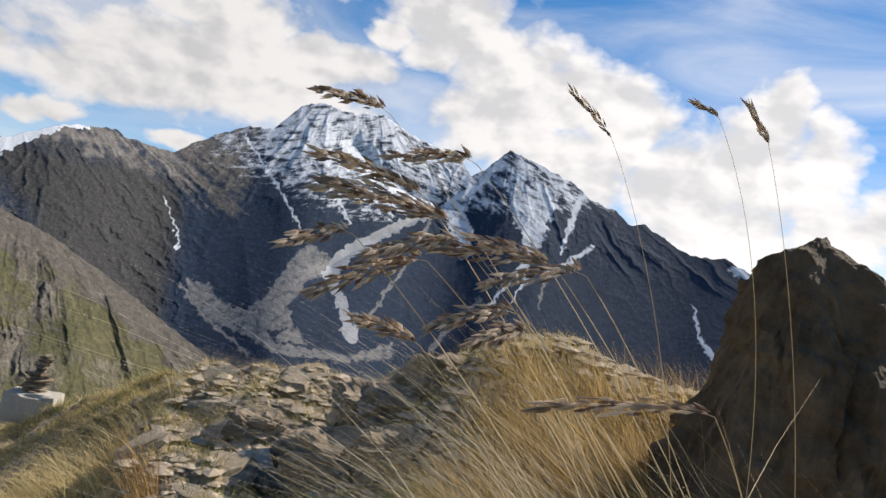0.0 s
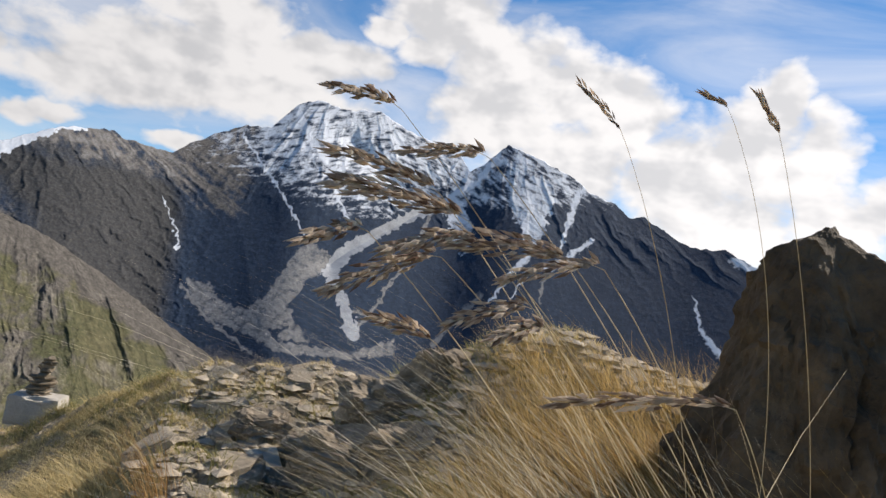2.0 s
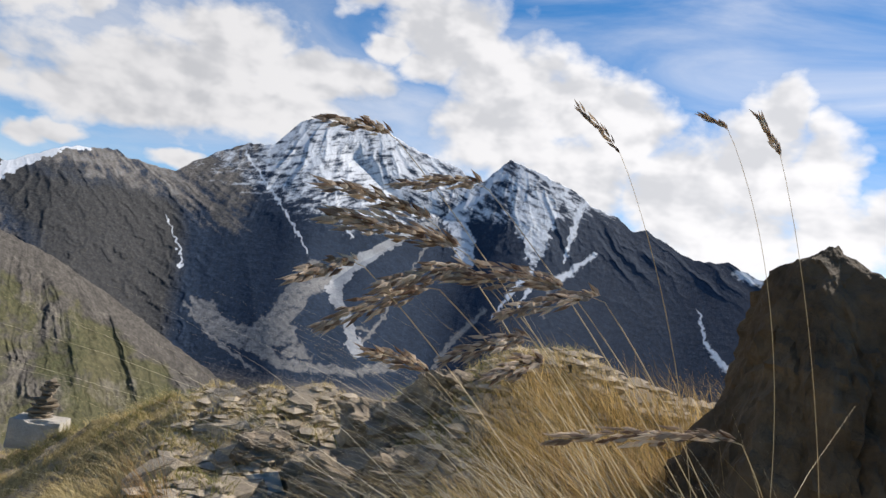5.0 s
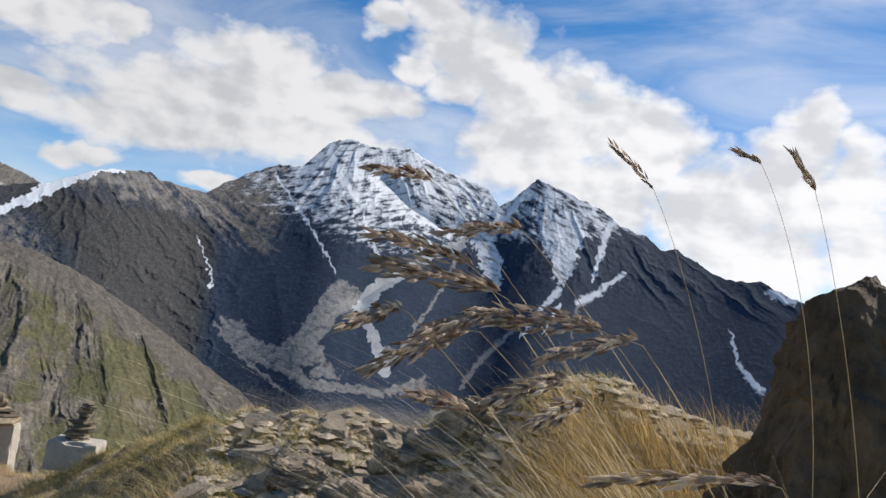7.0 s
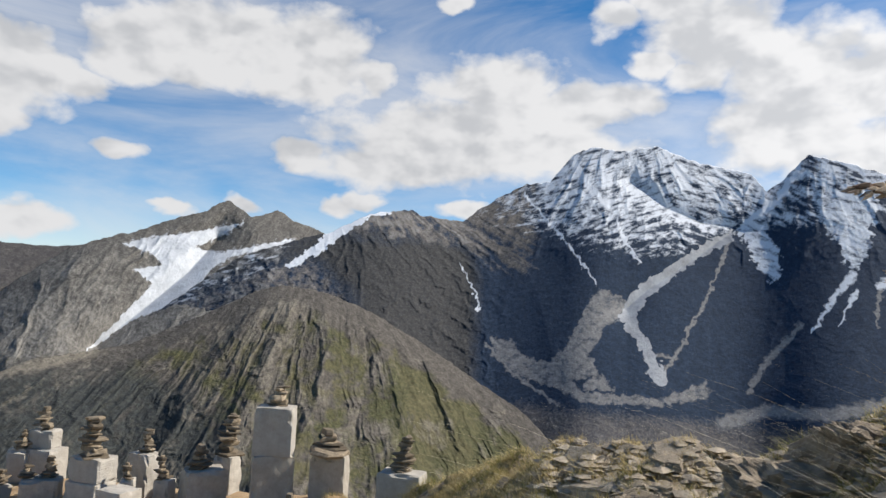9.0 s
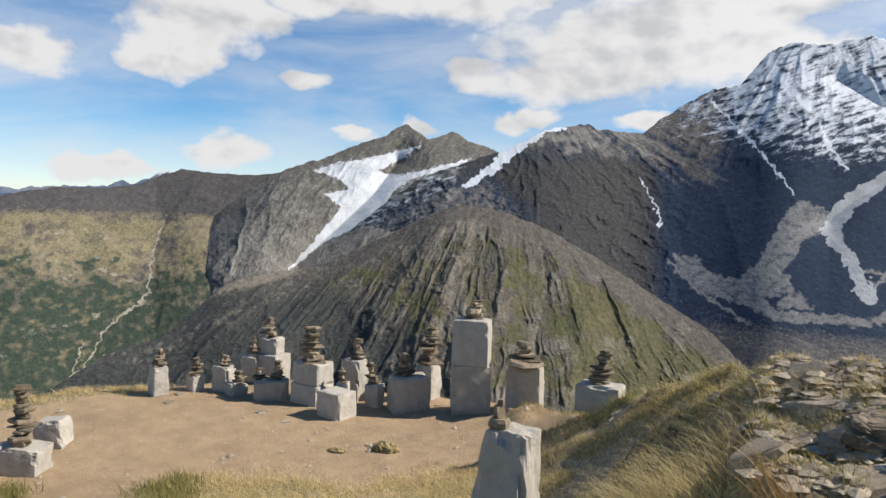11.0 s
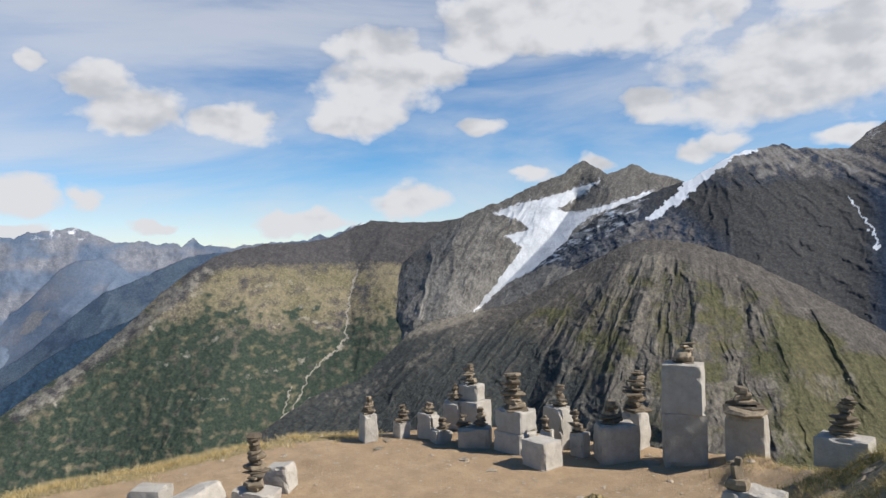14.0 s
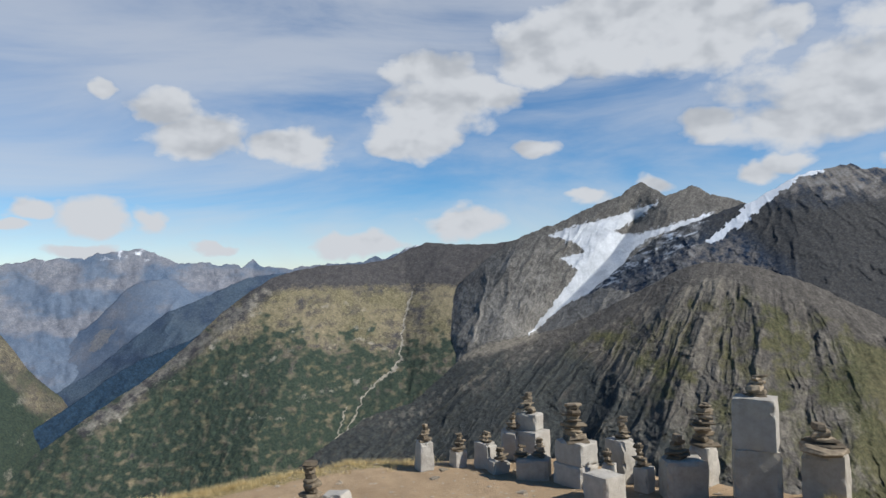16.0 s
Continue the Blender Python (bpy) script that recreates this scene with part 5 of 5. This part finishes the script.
def rubble():
    """Loose chips over the rise and the terrace."""
    rng = np.random.RandomState(5)
    base = np.array([(1, 0, 0), (0.3, 0.9, 0.1), (-0.8, 0.5, 0), (-0.7, -0.6, 0.05), (0.4, -0.8, 0), (0.1, 0.0, 0.34), (0.0, 0.1, -0.3)])
    tri = np.array([(0, 1, 5), (1, 2, 5), (2, 3, 5), (3, 4, 5), (4, 0, 5), (1, 0, 6), (2, 1, 6), (3, 2, 6), (4, 3, 6), (0, 4, 6)])
    V, F = [], []
    for i in range(7600):
        if i < 4800:
            az = rng.uniform(-32, 13)
            rim = np.interp(az, RIM_AZ, RIM_R)
            r, s = rim + 0.05 - abs(rng.normal(0, 0.7)), 0.009 * math.exp(abs(rng.normal(0, 0.8)))
        else:
            az = rng.uniform(30, 85)
            rim = np.interp(az, RIM_AZ, RIM_R)
            r, s = rng.uniform(2.4, rim - 0.05), 0.0045 * math.exp(abs(rng.normal(0, 0.65)))
        s = min(s, 0.042)
        if r < 0.8:
            continue
        b = bearing(az)
        x, y = b.x * r, b.y * r
        a = rng.uniform(0, 6.28)
        c, sn = math.cos(a), math.sin(a)
        p = base * (s * rng.uniform(0.6, 1.3, (7, 3)))
        p = np.stack([p[:, 0] * c - p[:, 1] * sn + x, p[:, 0] * sn + p[:, 1] * c + y, p[:, 2]], 1)
        p[:, 2] += float(ground_z(x, y)) + s * 0.12
        F.append(tri + 7 * len(V))
        V.append(p)
    ob = mesh_object("rubble", np.concatenate(V), np.concatenate(F), SLAB)
    return tagged(ob, "loose brown stone chips strewn over the ground", "rubble", kind="stuff")


rubble()

def turf_clump(x, y, w, h, seed):
    bm = bmesh.new()
    bmesh.ops.create_icosphere(bm, subdivisions=4, radius=1.0)
    for v in bm.verts:
        p = v.co.copy()
        n = noise.fractal(p * 2.2 + Vector((seed, 0, 0)), 0.9, 2.0, 5)
        s = 1 + 0.28 * n
        v.co = (p.x * w * s, p.y * w * 0.6 * s, p.z * h * s)
    ob = part("turf_clump", bm, GROUND)
    ob.matrix_world = pose(x, y, float(ground_z(x, y)), 0, 0, 20)
    a = ob.data.color_attributes.new("cover", "FLOAT_COLOR", "POINT")
    a.data.foreach_set("color", np.tile(np.array([0.1, 0.9, 0, 1], np.float32), len(ob.data.vertices)))
    return tagged(ob, "low clump of worn turf on the sand", "turf clump")


turf_clump(-2.87, 3.26, 0.085, 0.055, 3)
turf_clump(-3.08, 3.06, 0.06, 0.02, 5)
for i, (px, py, size) in enumerate(((-4.10, 3.25, 0.12), (-3.78, 3.24, 0.09), (-4.02, 3.22, 0.05), (-4.75, 2.95, 0.10), (-4.9, 3.12, 0.12), (-3.1, 4.1, 0.13), (-3.22, 4.22, 0.10), (-2.4, 4.45, 0.12), (-2.25, 4.3, 0.08))):
    slab(px, py, size, i + 3, (4, -5), 37 * i, -0.004, "flat brown stone lying on the sand")

# ---- grass ----


def blades(name, label, P, lean, height, width, mat, droop=0.6, seed=0, levels=5):
    """Curved tapering leaves: roots P, lean vectors, heights and widths."""
    rng = np.random.RandomState(seed)
    n = len(P)
    t = np.linspace(0, 1, levels)
    L = np.stack([lean[:, 0], lean[:, 1]], 1)
    fall = np.clip(np.hypot(L[:, 0], L[:, 1]) * droop, 0, 1.4)
    X = P[:, None, 0] + L[:, None, 0] * height[:, None] * (t[None] * 0.35 + 0.65 * t[None] ** 2)
    Y = P[:, None, 1] + L[:, None, 1] * height[:, None] * (t[None] * 0.35 + 0.65 * t[None] ** 2)
    Z = P[:, None, 2] + height[:, None] * (t[None] - fall[:, None] * 0.5 * t[None] ** 2.4)
    a = rng.uniform(0, np.pi, n)
    w = width[:, None] * (1 - t[None] ** 1.5 * 0.93) * 0.5
    dx, dy = np.cos(a)[:, None] * w, np.sin(a)[:, None] * w
    V = np.stack([np.stack([X - dx, Y - dy, Z], -1), np.stack([X + dx, Y + dy, Z + 0.15 * w], -1)], 2).reshape(-1, 3)
    base = np.arange(n)[:, None] * levels * 2
    j = np.arange(levels - 1)[None] * 2
    q = (base + j).ravel()
    F = np.stack([q, q + 1, q + 3, q + 2], 1)
    ob = mesh_object(name, V, F, mat, True)
    return tagged(ob, label, "grass", kind="stuff")


def scatter(n, az0, az1, r_of, seed, clump=0.03, per=22, keep=None):
    rng = np.random.RandomState(seed)
    m = max(1, n // per)
    az = rng.uniform(az0, az1, m * 3)
    rim = np.interp(az, RIM_AZ, RIM_R)
    r = r_of(rng, rim, az)
    x, y = -np.sin(np.radians(az)) * r, np.cos(np.radians(az)) * r
    if keep is not None:
        ok = keep(x, y, az, r)
        x, y = x[ok], y[ok]
    x, y = np.repeat(x[:m], per), np.repeat(y[:m], per)
    x, y = x + rng.normal(0, clump, len(x)), y + rng.normal(0, clump, len(y))
    return np.stack([x, y, ground_z(x, y) - 0.006], 1), rng


def leaning(rng, n, bias, spread):
    return rng.normal(0, spread, (n, 2)) + np.array(bias)


# short dry turf on the rise
P, rng = scatter(20000, -34, 33, lambda g, rim, az: rim + 0.12 - np.abs(g.normal(0, 0.75, len(az))), 201, 0.035, 26,
                 lambda x, y, az, r: (r > 1.3) & (fbm(x * 1.3, y * 1.3, 3, 140) < 0.10 + 0.018 * np.minimum(az, 8) - 0.02 * np.maximum(az - 8, 0)))
blades("turf", "short dry yellow turf on the stony rise", P, leaning(rng, len(P), (-0.3, 0), 0.6), rng.uniform(0.012, 0.05, len(P)), rng.uniform(0.0015, 0.003, len(P)), DULL, 0.6, 1, 4)
P, rng = scatter(9000, -34, 33, lambda g, rim, az: rim + 0.05 - np.abs(g.normal(0, 0.8, len(az))), 202, 0.03, 24,
                 lambda x, y, az, r: (r > 1.3) & (fbm(x * 1.9, y * 1.9, 3, 150) > 0.18))
blades("turf", "short olive green turf between stones", P, leaning(rng, len(P), (-0.25, 0), 0.6), rng.uniform(0.02, 0.07, len(P)), rng.uniform(0.0015, 0.003, len(P)), GREEN, 0.6, 2, 4)
P, rng = scatter(12000, 10, 36, lambda g, rim, az: g.uniform(2.0, 4.0, len(az)), 212, 0.035, 30, lambda x, y, az, r: fbm(x * 2.6, y * 2.6, 4, 104) > 0.05)
blades("turf", "matted dry grass on the flank of the rise", P, leaning(rng, len(P), (-0.5, 0), 0.9), rng.uniform(0.015, 0.055, len(P)), rng.uniform(0.0016, 0.003, len(P)), DULL, 0.8, 12, 4)
# long pale tussocks on the near flank
P, rng = scatter(2400, 14, 23, lambda g, rim, az: g.uniform(2.0, 2.6, len(az)), 203, 0.05, 80)
blades("tussock", "long bleached grass tussocks bent by the wind", P, leaning(rng, len(P), (-0.7, -0.15), 0.55), rng.uniform(0.05, 0.15, len(P)), rng.uniform(0.0016, 0.003, len(P)), STRAW, 0.75, 3, 7)
# rim of the terrace and the patches before it
P, rng = scatter(7000, 58, 84, lambda g, rim, az: rim + 0.1 - np.abs(g.normal(0, 0.13, len(az))), 204, 0.03, 24)
blades("turf", "dry yellow turf along the terrace edge", P, leaning(rng, len(P), (-0.3, 0), 0.6), rng.uniform(0.02, 0.07, len(P)), rng.uniform(0.002, 0.004, len(P)), STRAW, 0.6, 4, 4)
P, rng = scatter(14000, 27, 64, lambda g, rim, az: g.uniform(2.9, 4.0, len(az)), 205, 0.045, 30, lambda x, y, az, r: fbm(x * 0.9, y * 0.9, 4, 111) < 0.35 * (3.75 - r))
blades("turf", "flattened dry grass patch on sandy ground", P, leaning(rng, len(P), (-0.4, 0), 0.7), rng.uniform(0.02, 0.06, len(P)), rng.uniform(0.0016, 0.003, len(P)), STRAW, 0.7, 5, 4)
P, rng = scatter(6000, 56, 76, lambda g, rim, az: g.uniform(3.3, 4.15, len(az)), 206, 0.04, 30, lambda x, y, az, r: fbm(x * 1.5, y * 1.5, 3, 170) > 0.05)
blades("turf", "green grass growing round the fallen blocks", P, leaning(rng, len(P), (-0.3, 0), 0.5), rng.uniform(0.03, 0.09, len(P)), rng.uniform(0.002, 0.004, len(P)), GREEN, 0.6, 6, 4)

# the great tussock beside the boulder
P, rng = scatter(3000, -38, -23, lambda g, rim, az: g.uniform(1.15, 1.7, len(az)), 207, 0.05, 100)
blades("tussock", "large russet grass tussock beside the boulder", P, leaning(rng, len(P), (-0.6, -0.05), 0.34), rng.uniform(0.07, 0.22, len(P)), rng.uniform(0.0012, 0.0024, len(P)), RUSSET, 0.55, 7, 7)
P, rng = scatter(800, -46, -27, lambda g, rim, az: g.uniform(1.05, 1.6, len(az)), 208, 0.05, 100)
blades("tussock", "long golden blades standing in the russet tussock", P, leaning(rng, len(P), (-0.95, -0.05), 0.30), rng.uniform(0.16, 0.40, len(P)), rng.uniform(0.0010, 0.0018, len(P)), GOLD, 0.28, 8, 7)
P, rng = scatter(6000, -34, 0, lambda g, rim, az: g.uniform(1.15, 1.75, len(az)), 209, 0.05, 60, lambda x, y, az, r: fbm(x * 2.6, y * 2.6, 3, 180) > 0.02 + 0.012 * (az + 14))
blades("turf", "low olive grass at the foot of the tussock", P, leaning(rng, len(P), (-0.4, 0), 0.5), rng.uniform(0.04, 0.12, len(P)), rng.uniform(0.0012, 0.0026, len(P)), GREEN, 0.6, 9, 5)
P, rng = scatter(9000, -35, -15, lambda g, rim, az: g.uniform(1.40, 2.05, len(az)), 220, 0.05, 70)
blades("tussock", "dense fine golden grass tussock on the rise", P, leaning(rng, len(P), (-0.5, -0.05), 0.30), rng.uniform(0.05, 0.19, len(P)), rng.uniform(0.0008, 0.0017, len(P)), GOLD, 0.5, 20, 6)
P, rng = scatter(420, -47, -26, lambda g, rim, az: g.uniform(1.02, 1.35, len(az)), 221, 0.08, 14)
blades("tussock", "long wind-bent straw blades before the boulder", P, leaning(rng, len(P), (-1.15, -0.05), 0.34), rng.uniform(0.24, 0.62, len(P)), rng.uniform(0.0008, 0.0014, len(P)), STALK, 0.45, 21, 8)
P, rng = scatter(150, -40, -26, lambda g, rim, az: g.uniform(1.0, 1.4, len(az)), 222, 0.06, 12)
blades("tussock", "long straight pale stems of the bent grass sheaf", P, leaning(rng, len(P), (-1.15, 0.0), 0.26), rng.uniform(0.24, 0.46, len(P)), rng.uniform(0.0008, 0.0014, len(P)), STALK, 0.42, 22, 8)
P, rng = scatter(90, 8.4, 9.4, lambda g, rim, az: g.uniform(1.72, 1.80, len(az)), 223, 0.02, 30)
blades("tussock", "tuft of russet stems bent over on the rise", P, leaning(rng, len(P), (-0.75, 0.1), 0.22), rng.uniform(0.12, 0.24, len(P)), rng.uniform(0.0010, 0.0018, len(P)), RUSSET, 0.25, 23, 6)


# ---- flowering grass stalks in the wind ----
def stalk(root, neck, tip, seed, label, at=0.62, sweep=0.5, full=1.0):
    """A thin stalk from root over its neck to the tip; the seed head runs from neck to tip."""
    rng = random.Random(seed)
    root, neck, tip = Vector(root), Vector(neck), Vector(tip)
    mid = (neck - (tip - neck).normalized() * (root - neck).length * sweep).lerp(root.lerp(neck, 0.5), 0.55)
    sag = Vector((0, 0, -0.12 * (tip - neck).length))

    def on(t):
        if t > at:
            u = (t - at) / (1 - at)
            return neck.lerp(tip, u) + sag * (u * u - u)
        t = t / at
        return root * (1 - t) ** 2 + mid * 2 * t * (1 - t) + neck * t * t

    thing = new("grass_stalk")
    thing.matrix_world = Matrix.Translation(root)
    bm = bmesh.new()
    rings = []
    for i in range(27):
        t = i / 26
        p, q = on(t) - root, (on(min(1, t + 0.02)) - on(max(0, t - 0.02))).normalized()
        u = q.orthogonal().normalized()
        w = q.cross(u)
        rad = 0.00065 * (1 - 0.5 * t)
        rings.append([bm.verts.new(p + (u * math.cos(a) + w * math.sin(a)) * rad) for a in (0, 2.1, 4.2)])
    for a, b in zip(rings, rings[1:]):
        for i in range(3):
            bm.faces.new((a[i], a[(i + 1) % 3], b[(i + 1) % 3], b[i]))
    part("stem", bm, STALK, thing)
    bm = bmesh.new()
    n = int((34 + (tip - neck).length * 480) * full)
    for i in range(n):
        t = 1 - (1 - at) * max(0.0, (i + rng.uniform(-0.4, 0.4)) / n) ** 0.95
        t = min(1.0, max(at, t))
        p, q = on(t) - root, (on(min(1, t + 0.02)) - on(max(0, t - 0.02))).normalized()
        u = q.orthogonal().normalized()
        turn = rng.uniform(0, 6.28)
        u = u * math.cos(turn) + q.cross(u) * math.sin(turn)
        d = (q * 1.0 + u * rng.uniform(0.05, 0.34)).normalized()
        c = p + u * rng.uniform(0.0004, 0.0046) * full * (0.4 + 1.1 * math.sin(math.pi * i / n))
        ln, th = rng.uniform(0.010, 0.021), rng.uniform(0.0012, 0.0025)
        s, v = d.orthogonal().normalized(), None
        v = d.cross(s)
        ends = [bm.verts.new(c), bm.verts.new(c + d * ln)]
        ring = [bm.verts.new(c + d * ln * 0.4 + (s * math.cos(a) + v * math.sin(a)) * th) for a in (0, 1.57, 3.14, 4.71)]
        for k in range(4):
            bm.faces.new((ends[0], ring[k], ring[(k + 1) % 4]))
            bm.faces.new((ends[1], ring[(k + 1) % 4], ring[k]))
    part("seed_head", bm, SEED, thing, "drooping brown seed head")
    return tagged(thing, label, "grass", "flowering grass stalks")


VIEW = Vector((0.32, 0.06, 1.45))
RNG = random.Random(23)


def reach(az, el, r):
    return VIEW + bearing(az, el) * r


# windblown sheaf: neck and tip as bearings from the resting view, then the head's fullness
SHEAF = [(7.2, 12.9, 12.3, 13.2, 0.9), (0.4, 5.1, 11.1, 6.0, 1.6), (8.2, 2.9, 12.6, 1.0, 0.9), (3.0, 6.9, 11.4, 8.4, 0.9), (2.1, 1.9, 10.1, -2.6, 1.4), (-8.1, 3.3, 1.2, 2.9, 1.7), (1.3, -4.9, 6.3, -4.0, 0.9), (-5.9, -1.0, 0.1, -3.5, 1.0), (-21.8, -5.7, -8.9, -8.2, 1.0), (-0.5, 10.3, 5.7, 9.3, 0.9), (-10.8, 3.0, -3.9, 0.8, 1.0), (-0.3, 3.9, 6.0, 1.4, 1.0), (-7.3, -2.5, -3.7, -4.1, 0.9)]
for i, (na, ne, ta, te, full) in enumerate(SHEAF):
    ra, rr, r = RNG.uniform(-38, -29), RNG.uniform(0.80, 1.0), RNG.uniform(0.50, 0.64)
    b = VIEW + bearing(ra) * rr
    root = (b.x, b.y, float(ground_z(b.x, b.y)) - 0.005)
    stalk(root, reach(na, ne, r + 0.05), reach(ta, te, r), 300 + i, "flowering grass stalk bent over by the wind", 0.74, 0.22, full)
# thinner stalks standing beside the boulder
for i, (ra, rr, na, ne, ta, te, r) in enumerate(((-21, 1.15, -10.8, 13.6, -7.2, 16.6, 1.0), (-28.5, 1.2, -22.2, 14.3, -20.4, 17.0, 1.05),
                                              (-24, 1.2, -18.4, 16.0, -16.6, 16.9, 1.1))):
    b = VIEW + bearing(ra) * rr
    root = (b.x, b.y, float(ground_z(b.x, b.y)) - 0.005)
    stalk(root, reach(na, ne, r), reach(ta, te, r), 400 + i, "thin upright flowering grass stalk", 0.8, 0.35, 0.5)
